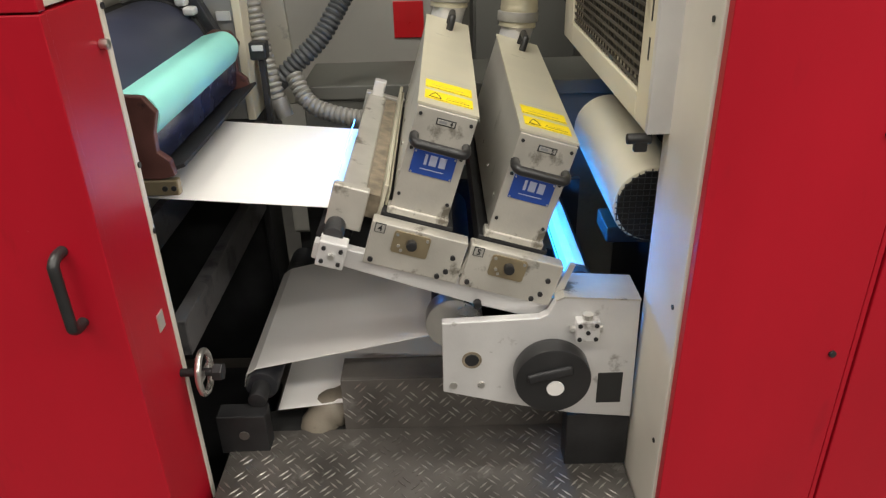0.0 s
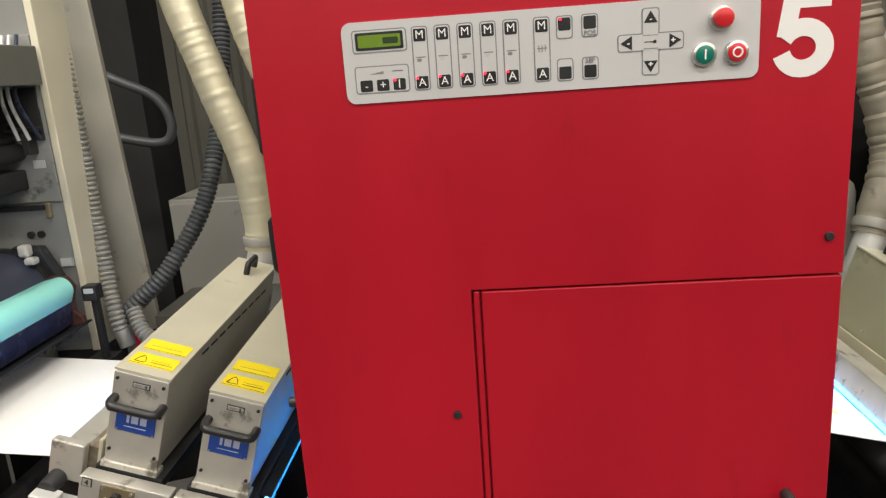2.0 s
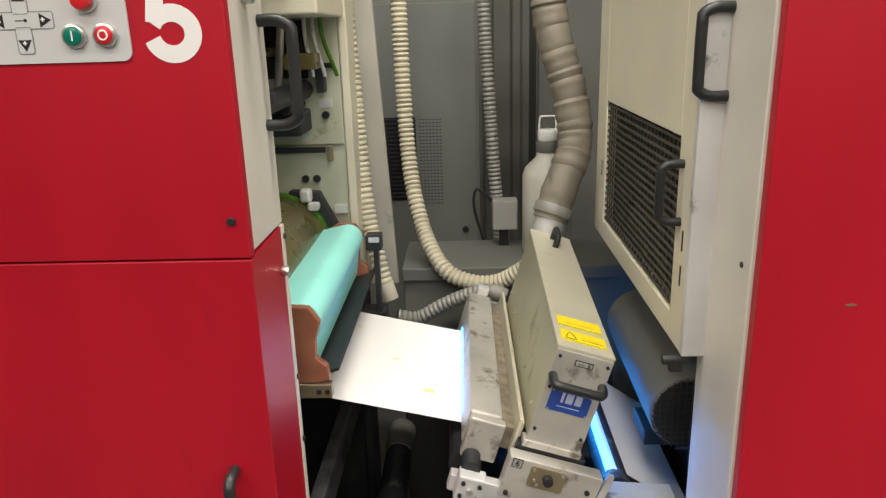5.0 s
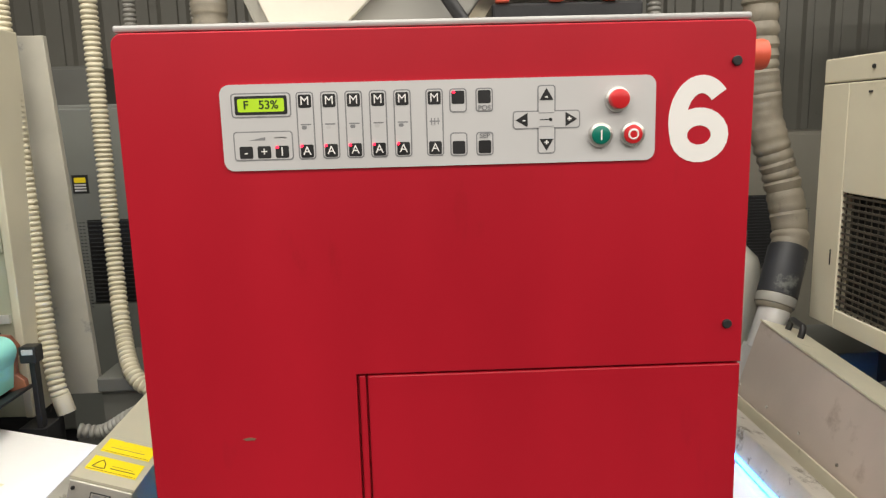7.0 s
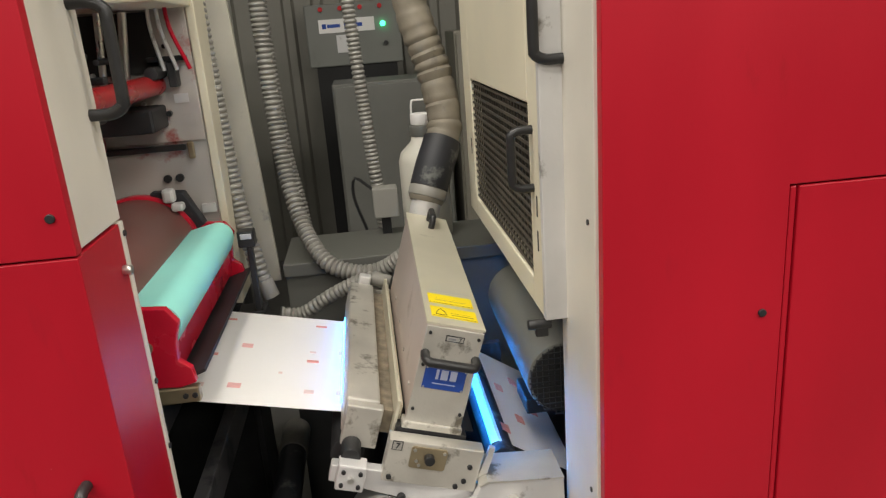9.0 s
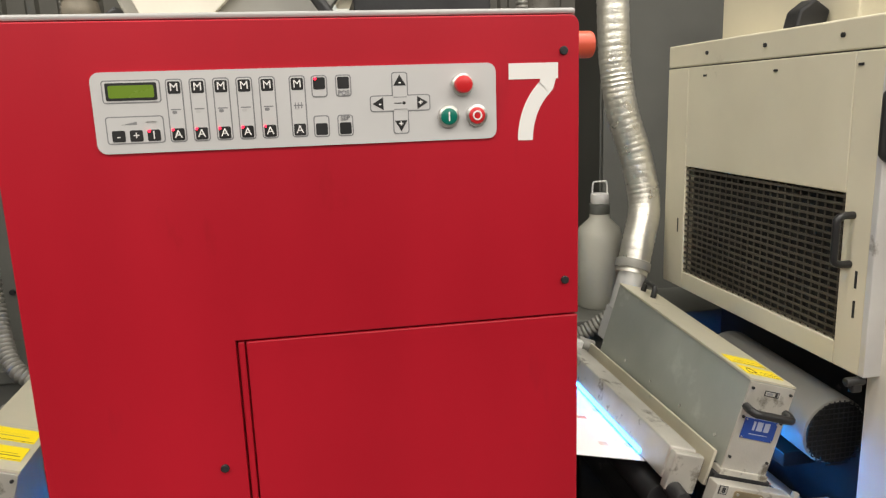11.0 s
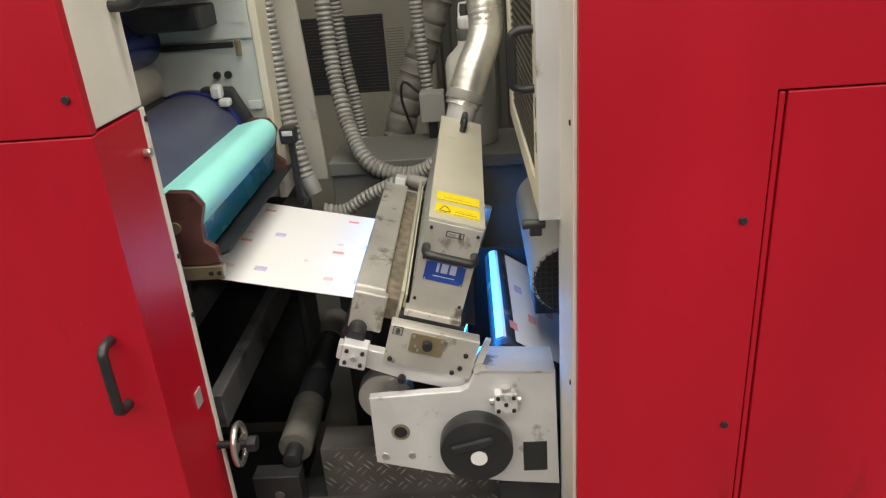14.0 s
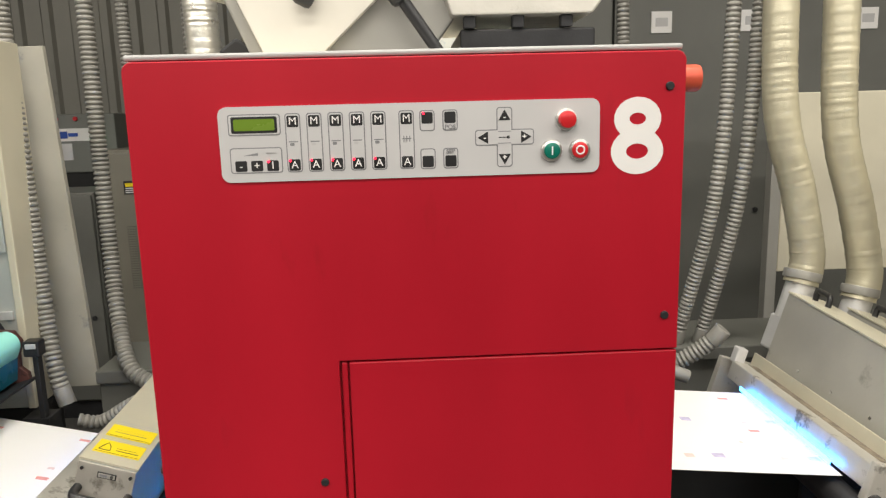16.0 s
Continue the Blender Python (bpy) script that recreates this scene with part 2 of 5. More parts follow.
def mesh_of(name, bm, material, smooth=False):
    me = bpy.data.meshes.new(name)
    bmesh.ops.recalc_face_normals(bm, faces=bm.faces)
    if smooth:
        for f in bm.faces:
            f.smooth = True
        me_edges = [e for e in bm.edges if len(e.link_faces) == 2 and e.calc_face_angle(0) > 0.7]
        for e in me_edges:
            e.smooth = False
    bm.to_mesh(me)
    bm.free()
    me.materials.append(material)
    return me


def thing(name, m, label, category, group="", kind=""):
    ob = new(name)
    ob.matrix_world = m
    return tagged(ob, label, category, group, kind)


def part(name, bm, material, parent, label="", smooth=False):
    ob = new(name, mesh_of(name, bm, material, smooth))
    ob.parent = parent
    if label:
        ob["label"] = label
    return ob


def struct(name, bm, material, label, category, smooth=False):
    return tagged(new(name, mesh_of(name, bm, material, smooth)), label, category, "", "structure")


def bx(x0, x1, y0, y1, z0, z1, bevel=0.0, bm=None, seg=2):
    t = bmesh.new()
    bmesh.ops.create_cube(t, size=1)
    for v in t.verts:
        v.co = Vector(((x0 + x1) / 2 + v.co.x * (x1 - x0), (y0 + y1) / 2 + v.co.y * (y1 - y0), (z0 + z1) / 2 + v.co.z * (z1 - z0)))
    if bevel:
        bmesh.ops.bevel(t, geom=t.edges[:], offset=bevel, segments=seg, profile=0.5, affect="EDGES")
    return merge(t, bm)


def merge(t, bm):
    if bm is None:
        return t
    me = bpy.data.meshes.new("tmp")
    t.to_mesh(me)
    t.free()
    bm.from_mesh(me)
    bpy.data.meshes.remove(me)
    return bm


def cy(p0, p1, r, seg=24, bevel=0.0, bm=None, r2=None):
    p0, p1 = Vector(p0), Vector(p1)
    t = bmesh.new()
    bmesh.ops.create_cone(t, cap_ends=True, segments=seg, radius1=r, radius2=r if r2 is None else r2, depth=(p1 - p0).length)
    if bevel:
        rim = [e for e in t.edges if any(len(f.verts) > 4 for f in e.link_faces)]
        bmesh.ops.bevel(t, geom=rim, offset=bevel, segments=2, profile=0.5, affect="EDGES")
    turn = (p1 - p0).to_track_quat("Z", "Y").to_matrix().to_4x4()
    bmesh.ops.transform(t, matrix=Matrix.Translation((p0 + p1) / 2) @ turn, verts=t.verts)
    return merge(t, bm)


def prism(pts, axis, a, b, bm=None, bevel=0.0):
    """A polygon in the plane across the axis, drawn out from a to b."""
    t = bmesh.new()
    put = {"x": lambda p, s: (s, p[0], p[1]), "y": lambda p, s: (p[0], s, p[1]), "z": lambda p, s: (p[0], p[1], s)}[axis]
    lo = [t.verts.new(put(p, a)) for p in pts]
    hi = [t.verts.new(put(p, b)) for p in pts]
    t.faces.new(lo)
    t.faces.new(hi[::-1])
    n = len(pts)
    for i in range(n):
        t.faces.new((lo[i], hi[i], hi[(i + 1) % n], lo[(i + 1) % n]))
    bmesh.ops.recalc_face_normals(t, faces=t.faces)
    if bevel:
        bmesh.ops.bevel(t, geom=t.edges[:], offset=bevel, segments=2, profile=0.5, affect="EDGES")
    return merge(t, bm)


def rounded(x0, x1, z0, z1, r, n=5):
    pts = []
    for cx, cz, a0 in ((x1 - r, z1 - r, 0), (x0 + r, z1 - r, 90), (x0 + r, z0 + r, 180), (x1 - r, z0 + r, 270)):
        for i in range(n + 1):
            a = radians(a0 + 90 * i / n)
            pts.append((cx + r * math.cos(a), cz + r * math.sin(a)))
    return pts


def smooth_path(pts, step):
    pts = [Vector(p) for p in pts]
    pts = [2 * pts[0] - pts[1]] + pts + [2 * pts[-1] - pts[-2]]
    out = []
    for i in range(1, len(pts) - 2):
        a, b, c, d = pts[i - 1:i + 3]
        n = max(2, int((c - b).length / step))
        for j in range(n):
            t = j / n
            out.append(0.5 * (2 * b + (c - a) * t + (2 * a - 5 * b + 4 * c - d) * t * t + (3 * b - a - 3 * c + d) * t ** 3))
    out.append(pts[-2])
    return out


def sweep(pts, radius, seg=12, step=0.02, bm=None):
    """A tube along a smooth line; radius is a number or a function of the ring's number."""
    line = smooth_path(pts, step)
    t = bmesh.new()
    rings = []
    up = Vector((0.13, 0.97, 0.2)).normalized()
    for i, p in enumerate(line):
        d = (line[min(i + 1, len(line) - 1)] - line[max(i - 1, 0)]).normalized()
        side = d.cross(up)
        side = side.normalized() if side.length > 1e-3 else Vector((1, 0, 0))
        up = side.cross(d).normalized()
        r = radius(i) if callable(radius) else radius
        rings.append([t.verts.new(p + r * (math.cos(6.2832 * k / seg) * side + math.sin(6.2832 * k / seg) * up)) for k in range(seg)])
    for a, b in zip(rings, rings[1:]):
        for k in range(seg):
            t.faces.new((a[k], a[(k + 1) % seg], b[(k + 1) % seg], b[k]))
    t.faces.new(rings[0][::-1])
    t.faces.new(rings[-1])
    return merge(t, bm)


def ribbed(r, depth=0.12):
    return lambda i: r * (1 + depth * (0.6, 1, 0.6, -1)[i % 4])


def hose(pts, r, material, label, name="corrugated_hose", pitch=0.0135):
    pts = smooth_path(pts, 0.02)
    h = thing(name, pose(0, 0, 0), label, "hose", "hanging hoses")
    part("tube", sweep(pts, ribbed(r, 0.15), 14, pitch / 4), material, h, "", True)
    part("end_cuff", cy(pts[-1], pts[-2] + (pts[-2] - pts[-1]).normalized() * 0.03, r * 1.14, 20, 0.002), material, h, "smooth moulded end cuff", True)
    return h


def duct(pts, r, material, label, seed):
    rnd = random.Random(seed)
    jit = [rnd.uniform(-0.05, 0.05) for _ in range(2000)]
    d = thing("flexible_duct", pose(0, 0, 0), label, "duct", "lamp exhaust ducts")
    a, b = Vector(pts[0]), Vector(pts[1])
    part("clamp_band", cy(a + (b - a) * 0.15, a + (b - a) * 0.45, r * 1.12, 28, 0.002), HOSE, d, "metal clamp band", True)
    if material is DUSTDUCT and seed > 16:
        part("sleeve", sweep([p * 1.0 for p in smooth_path(pts, 0.02)[2:9]], r * 1.12, 24, 0.02), RUBBER, d, "black rubber sleeve", True)
    if material is DUSTDUCT:
        part("tube", sweep(pts, lambda i: r * (1 + 0.035 * (1 if i % 3 else -1) + jit[i]), 22, 0.009), material, d, "", True)
    else:
        # foil wound in a spiral: thin raised seams on a lightly crinkled tube
        every = 3 if material is FOIL else 8
        part("tube", sweep(pts, lambda i: r * (1 + (0.030 if i % every == 0 else 0.0) + 0.28 * jit[i]), 26, 0.006), material, d, "", True)
    return d


def bow_handle(a, b, out, r, bm=None):
    """A rounded pull handle from a to b that stands out by the vector out."""
    a, b, out = Vector(a), Vector(b), Vector(out)
    k = (b - a) * 0.10
    return sweep([a, a + out * 0.6, a + out * 0.95 + k * 0.6, a + out + k * 1.6, b + out - k * 1.6, b + out * 0.95 - k * 0.6, b + out * 0.6, b], r, 10, 0.006, bm)


def letters(text, size, place, material, parent, name="lettering", bold=0.0, depth=0.0006, rot=(90, 0, 0), label=""):
    c = bpy.data.curves.new("text", "FONT")
    c.body, c.size, c.align_x, c.align_y, c.extrude, c.offset = text, size, "CENTER", "CENTER", depth, bold
    tmp = bpy.data.objects.new("text", c)
    me = bpy.data.meshes.new_from_object(tmp)
    bpy.data.objects.remove(tmp)
    me.name = name
    me.materials.clear()
    me.materials.append(material)
    ob = new(name, me)
    ob.parent = parent
    ob.matrix_local = pose(*place, *rot)
    if label:
        ob["label"] = label
    return ob


# ---- room ----
struct("floor", bx(-5, 11, -8.2, 4.3, -0.2, 0), FLOORM, "grey painted concrete factory floor, worn", "floor")
struct("ceiling", bx(-5, 11, -8.2, 4.3, 4.3, 4.5), CEIL, "pale grey factory ceiling", "ceiling")


def corrugated(x0, x1, y, z0, z1, depth=0.025, pitch=0.19):
    prof, x = [], x0
    while x < x1:
        prof += [(x, y), (x + pitch * 0.55, y), (x + pitch * 0.65, y - depth), (x + pitch * 0.9, y - depth)]
        x += pitch
    prof += [(x1 + pitch, y), (x1 + pitch, y + 0.12), (x0, y + 0.12)]
    return prism(prof, "z", z0, z1)


struct("wall_north", corrugated(-5, 11, 4.1, 0, 4.3), WALL, "ribbed pale sheet-metal factory wall", "wall")
struct("wall_south", bx(-5, 11, -8.3, -8.1, 0, 4.3), WALL, "plain pale factory wall behind the aisle", "wall")
struct("wall_west", bx(-5.1, -4.9, -8.1, 4.1, 0, 4.3), WALL, "plain pale factory wall", "wall")
struct("wall_east", bx(10.9, 11.1, -8.1, 4.1, 0, 4.3), WALL, "plain pale factory wall", "wall")

P = 1.455
XS = {4: -P - 0.18, 5: 0.0, 6: P, 7: 2 * P, 8: 3 * P, 9: 4 * P + 0.37}

# ---- the numbered press units ----


def screw(parent, x, z, y=-0.001, r=0.006, material=None):
    bm = cy((x, y + 0.004, z), (x, y - 0.003, z), r, 14, 0.001)
    part("screw", bm, material or DARKST, parent)


def control_panel(unit, k):
    y = -0.003
    foil = part("control_panel", prism(rounded(0.127, 0.650, 1.553, 1.655, 0.012), "y", y, -0.0002), GREYPLATE, unit, "grey membrane control panel with keys and pushbuttons")

    def key(x, z, w, h, material=BLACK, name="key", dy=0.0012, r=0.002):
        part(name, prism(rounded(x - w / 2, x + w / 2, z - h / 2, z + h / 2, r, 3), "y", y - dy, y), material, foil)

    def field(x0, x1, z0, z1):
        key((x0 + x1) / 2, (z0 + z1) / 2, x1 - x0, z1 - z0, KEYGREY, "key_border", 0.0005, 0.004)
        key((x0 + x1) / 2, (z0 + z1) / 2, x1 - x0 - 0.003, z1 - z0 - 0.003, GREYPLATE, "key_field", 0.0008, 0.003)

    field(0.140, 0.211, 1.616, 1.645)
    key(0.1755, 1.6305, 0.062, 0.022, BLACK, "display_frame", 0.0014)
    key(0.1755, 1.6305, 0.055, 0.0155, LCDLIT if k == 6 else LCD, "display", 0.0018)
    if k == 6:
        letters("F   53%", 0.014, (0.1755, y - 0.0022, 1.6305), LCDINK, foil, "display_text", 0.0002)
    elif k == 5:
        key(0.190, 1.6305, 0.020, 0.008, LCDINK, "display_text", 0.0021)
    field(0.140, 0.211, 1.565, 1.600)
    part("level_mark", prism([(0.158, 1.589), (0.178, 1.589), (0.178, 1.593)], "y", y - 0.001, y), KEYGREY, foil)
    key(0.196, 1.592, 0.014, 0.003, KEYPALE, "print_mark", 0.001)
    for i, s in enumerate("-+I"):
        x = 0.1545 + i * 0.0215
        key(x, 1.575, 0.016, 0.0145)
        letters(s, 0.015, (x, y - 0.0018, 1.575), WHITE, foil, "key_letter", 0.0)
    key(0.192, 1.5805, 0.0035, 0.0035, LED, "led", 0.0022)
    for i, x in enumerate((0.2275, 0.2565, 0.2855, 0.3145, 0.3435, 0.382)):
        field(x - 0.0105, x + 0.0105, 1.565, 1.645)
        for s, z in (("M", 1.634), ("A", 1.575)):
            key(x, z, 0.0155, 0.0155)
            letters(s, 0.0145, (x, y - 0.0018, z), WHITE, foil, "key_letter", 0.0)
        if i < 5:
            key(x - 0.006, 1.581, 0.0035, 0.0035, LED, "led", 0.0022)
        key(x, 1.6065, 0.0125, 0.0015, KEYGREY, "symbol", 0.001, 0.0005)
        key(x - 0.002, 1.603, 0.006, 0.004, KEYPALE if i % 2 else KEYGREY, "symbol", 0.001, 0.0015)
        if i == 5:
            for dx in (-0.004, 0, 0.004):
                key(x + dx, 1.6065, 0.0012, 0.008, KEYGREY, "symbol", 0.0011, 0.0004)
    for x, z, cap, up in ((0.4105, 1.634, "", 0), (0.442, 1.634, "POS", 0), (0.4105, 1.5745, "", 1), (0.442, 1.5745, "SEP", 1)):
        field(x - 0.0105, x + 0.0105, (z - 0.018) if not up else z - 0.0105, (z + 0.0105) if not up else z + 0.018)
        key(x, z, 0.0155, 0.0155)
        if cap:
            letters(cap, 0.0085, (x, y - 0.0012, z + (0.0132 if up else -0.0132)), KEYGREY, foil, "caption", 0.0001)
    key(0.4055, 1.640, 0.0035, 0.0035, LED, "led", 0.0022)
    cx, cz = 0.517, 1.605
    field(cx - 0.041, cx + 0.041, cz - 0.011, cz + 0.011)
    field(cx - 0.011, cx + 0.011, cz - 0.041, cz + 0.041)
    key(cx, cz, 0.019, 0.0195, GREYPLATE, "key_field", 0.001)
    for dz in (-0.008, 0.008):
        key(cx, cz + dz, 0.018, 0.001, KEYGREY, "symbol", 0.0012, 0.0004)
    key(cx - 0.002, cz, 0.012, 0.0012, BLACK, "symbol", 0.0013, 0.0004)
    key(cx + 0.005, cz, 0.004, 0.004, BLACK, "symbol", 0.0013, 0.0015)
    for dx, dz in ((-1, 0), (1, 0), (0, 1), (0, -1)):
        px, pz, s = cx + dx * 0.029, cz + dz * 0.029, 0.0085
        tri = [(px + dx * s, pz + dz * s), (px - dx * s * 0.7 + dz * s, pz - dz * s * 0.7 - dx * s), (px - dx * s * 0.7 - dz * s, pz - dz * s * 0.7 + dx * s)]
        part("arrow", prism(tri, "y", y - 0.0013, y), BLACK, foil)
        letters("-" if (dx, dz) in ((-1, 0), (0, 1)) else "+", 0.010, (px - dx * 0.0015, y - 0.0018, pz - dz * 0.0015), WHITE, foil, "key_letter", 0.0003)
    for bxx, bz, m2 in ((0.602, 1.627, REDBTN), (0.582, 1.585, GREENBTN), (0.621, 1.585, REDBTN)):
        bm = cy((bxx, y, bz), (bxx, y - 0.008, bz), 0.0150, 32, 0.003)
        button = part("pushbutton", bm, STEEL, foil, "round pushbutton in a chrome ring", True)
        part("button_cap", cy((bxx, y - 0.004, bz), (bxx, y - (0.020 if bz > 1.6 else 0.0100), bz), 0.0118, 28, 0.003), m2, button, "", True)
        if bz < 1.6 and m2 is REDBTN:
            part("button_mark", sweep([(bxx + 0.0055 * math.cos(a * 0.5236), y - 0.0102, bz + 0.0055 * math.sin(a * 0.5236)) for a in range(13)], 0.0012, 6, 0.003), WHITE, button)
        elif bz < 1.6:
            part("button_mark", bx(bxx - 0.0009, bxx + 0.0009, y - 0.0106, y - 0.0098, bz - 0.006, bz + 0.006), WHITE, button)


def ribbon(pts, half, y0, y1, bm):
    """A flat strip with mitred joints along a line in the xz plane."""
    pts = [Vector(p) for p in pts]
    closed = (pts[0] - pts[-1]).length < 1e-5
    n = len(pts)
    left, right = [], []
    for i, p in enumerate(pts):
        a = pts[i - 1] if i else (pts[-2] if closed else p)
        b = pts[i + 1] if i < n - 1 else (pts[1] if closed else p)
        d = (b - a).normalized()
        s2 = Vector((-d.y, d.x)) * half
        left.append(p + s2)
        right.append(p - s2)
    lo = [[bm.verts.new((v.x, y1, v.y)) for v in row] for row in (left, right)]
    hi = [[bm.verts.new((v.x, y0, v.y)) for v in row] for row in (left, right)]
    for i in range(n - 1):
        bm.faces.new((hi[0][i], hi[0][i + 1], hi[1][i + 1], hi[1][i]))
        bm.faces.new((lo[0][i], lo[1][i], lo[1][i + 1], lo[0][i + 1]))
        bm.faces.new((lo[0][i], lo[0][i + 1], hi[0][i + 1], hi[0][i]))
        bm.faces.new((lo[1][i], hi[1][i], hi[1][i + 1], lo[1][i + 1]))


def bend(cx, cz, rx, rz, a0, a1, n=22):
    return [(cx + rx * math.cos(radians(a0 + (a1 - a0) * i / n)), cz + rz * math.sin(radians(a0 + (a1 - a0) * i / n))) for i in range(n + 1)]


def number_sticker(k, x, z):
    """A bold white numeral, 105 mm high."""
    bm = bmesh.new()
    h = 0.0108
    if k == 8:
        lines = [bend(x, z + 0.0245, 0.0225, 0.0190, 90, 450), bend(x, z - 0.0205, 0.0265, 0.0215, 90, 450)]
    elif k == 6:
        lines = [bend(x + 0.001, z - 0.0195, 0.0255, 0.0225, 0, 360), bend(x + 0.003, z - 0.003, 0.0295, 0.0445, 200, 45)]
    elif k == 5:
        lines = [[(x + 0.031, z + 0.042), (x - 0.013, z + 0.042)], [(x - 0.0135, z + 0.052), (x - 0.0220, z - 0.003)], bend(x - 0.0005, z - 0.0165, 0.0265, 0.0250, 152, -165)]
    elif k == 7:
        lines = [[(x - 0.035, z + 0.0415), (x + 0.036, z + 0.0415)], [(x + 0.024, z + 0.040)] + bend(x + 0.060, z - 0.053, 0.072, 0.090, 125, 180)]
    else:
        lines = [[(x + 0.010, z + 0.050), (x + 0.010, z - 0.052)], [(x + 0.012, z + 0.044), (x - 0.030, z - 0.020)], [(x - 0.036, z - 0.024), (x + 0.034, z - 0.024)]]
    for j, line in enumerate(lines):
        ribbon(line, h, -0.0008 - 0.0002 * j, -0.0001, bm)
    return bm


def press_unit(k):
    X = XS[k]
    unit = thing("press_unit", pose(X, 0, 0), f"red-painted printing press unit cover with white number {k}" if k < 9 else "red-painted printing press unit cover", "press unit", "press units in a row")
    W = 0.771
    # the cover sheet, one L of steel with rounded upper corners
    r = 0.014
    top = [(W - r + r * math.cos(radians(a)), 1.717 - r + r * math.sin(radians(a))) for a in range(0, 91, 15)]
    top += [(0.004 + r + r * math.cos(radians(a)), 1.717 - r + r * math.sin(radians(a))) for a in range(90, 181, 15)]
    part("cover_panel", prism([(0.004, 0.08), (0.2725, 0.08), (0.2725, 1.289), (W, 1.289)] + top, "y", 0, 0.02, bevel=0.0015), RED, unit, "glossy red painted steel cover")
    door = part("door", bx(0.2868, W, 0.001, 0.02, 0.08, 1.2862, 0.002), RED, unit, "red painted steel service door")
    part("hinge_strip", bx(0.2752, 0.2842, 0.003, 0.02, 0.08, 1.2862, 0.002), RED, unit)
    part("seam", bx(0.26, W - 0.006, 0.012, 0.019, 0.08, 1.30), REDLINE, unit)
    part("handle", bow_handle((0.712, 0, 0.835), (0.712, 0, 0.957), (0, -0.034, 0), 0.0085), BLACK, door, "black plastic pull handle", True)
    for x, z in ((0.748, 1.669), (0.750, 1.341), (0.242, 1.101), (0.245, 0.737)):
        screw(unit, x, z)
    part("top_rail", bx(0.006, W - 0.004, 0.004, 0.20, 1.7185, 1.7265, 0.003), TOPRAIL, unit, "pale grey metal top edge")
    # right side of the cover: pale above, red below, with a worn metal edge
    part("side_panel", bx(W - 0.022, W - 0.002, 0.0205, 0.185, 1.292, 1.712, 0.002), JAMB, unit, "off-white painted side panel")
    part("side_panel", bx(W - 0.022, W - 0.002, 0.0205, 0.172, 0.08, 1.287, 0.002), RED, unit, "red painted side panel")
    part("edge_strip", bx(W - 0.026, W, 0.1725, 0.187, 0.08, 1.289, 0.002), JAMB, unit, "scuffed pale metal edge strip")
    part("name_tag", bx(W - 0.0025, W + 0.0005, 0.115, 0.140, 0.735, 0.768), ALU, unit, "small scratched metal tag")
    for z in (1.27, 1.02, 0.9, 0.60):
        part("screw", cy((W - 0.004, 0.180, z), (W + 0.003, 0.180, z), 0.005, 10), DARKST, unit)
    part("side_handle", bow_handle((W - 0.004, 0.155, 1.45), (W - 0.004, 0.155, 1.60), (0.050, 0, 0), 0.009), BLACK, unit, "black bow handle", True)
    part("emergency_stop", cy((W - 0.002, 0.085, 1.682), (W + 0.052, 0.085, 1.682), 0.020, 28, 0.005), ORANGE, unit, "faded orange-red emergency stop knob", True)
    part("lock", cy((W - 0.002, 0.09, 1.635), (W + 0.014, 0.09, 1.635), 0.014, 24, 0.003), STEEL, unit, "chrome lock barrel", True)
    part("lock", cy((W - 0.002, 0.15, 1.22), (W + 0.012, 0.15, 1.22), 0.008, 16, 0.002), STEEL, unit, "", True)
    # left jamb, towards the bay before this unit
    part("jamb", bx(-0.001, 0.022, 0.0205, 0.205, 0.08, 1.714, 0.002), JAMB, unit, "off-white painted metal jamb")
    for z in (1.25, 0.80, 0.52):
        part("screw", cy((0.002, 0.05, z), (-0.003, 0.05, z), 0.0045, 10), DARKST, unit)
    part("jamb_lock", cy((0.0, 0.10, 1.655), (-0.008, 0.10, 1.655), 0.011, 20, 0.002), STEEL, unit, "round chrome lock", True)
    part("jamb_handle", bow_handle((0.0, 0.165, 1.475), (0.0, 0.165, 1.600), (-0.045, 0, 0), 0.0085), BLACK, unit, "black bow handle", True)
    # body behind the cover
    # near-black sheet carries the shade inside the cover
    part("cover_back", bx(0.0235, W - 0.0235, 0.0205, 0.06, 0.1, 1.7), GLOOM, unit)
    part("foot", bx(0.03, W - 0.03, 0.03, 0.9, 0, 0.0795), DARKST, unit)
    # upper body pale except on unit 4, lower body always the darker grey
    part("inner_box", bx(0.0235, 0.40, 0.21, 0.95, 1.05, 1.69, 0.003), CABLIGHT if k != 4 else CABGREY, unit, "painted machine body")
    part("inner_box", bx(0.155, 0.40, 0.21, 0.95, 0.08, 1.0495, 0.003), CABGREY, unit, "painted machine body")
    if k == 6:
        part("paint_chip", prism([(0.122, 1.2065), (0.130, 1.2085), (0.139, 1.207), (0.137, 1.205), (0.126, 1.2045)], "y", -0.0006, 0.0002), BRASS, unit, "ochre chip in the paint")
    if k < 9:
        part("number", number_sticker(k, 0.704, 1.601), WHITE, unit, "white number sticker")
        control_panel(unit, k)
    return unit


for k in (4, 5, 6, 7, 8, 9):
    press_unit(k)


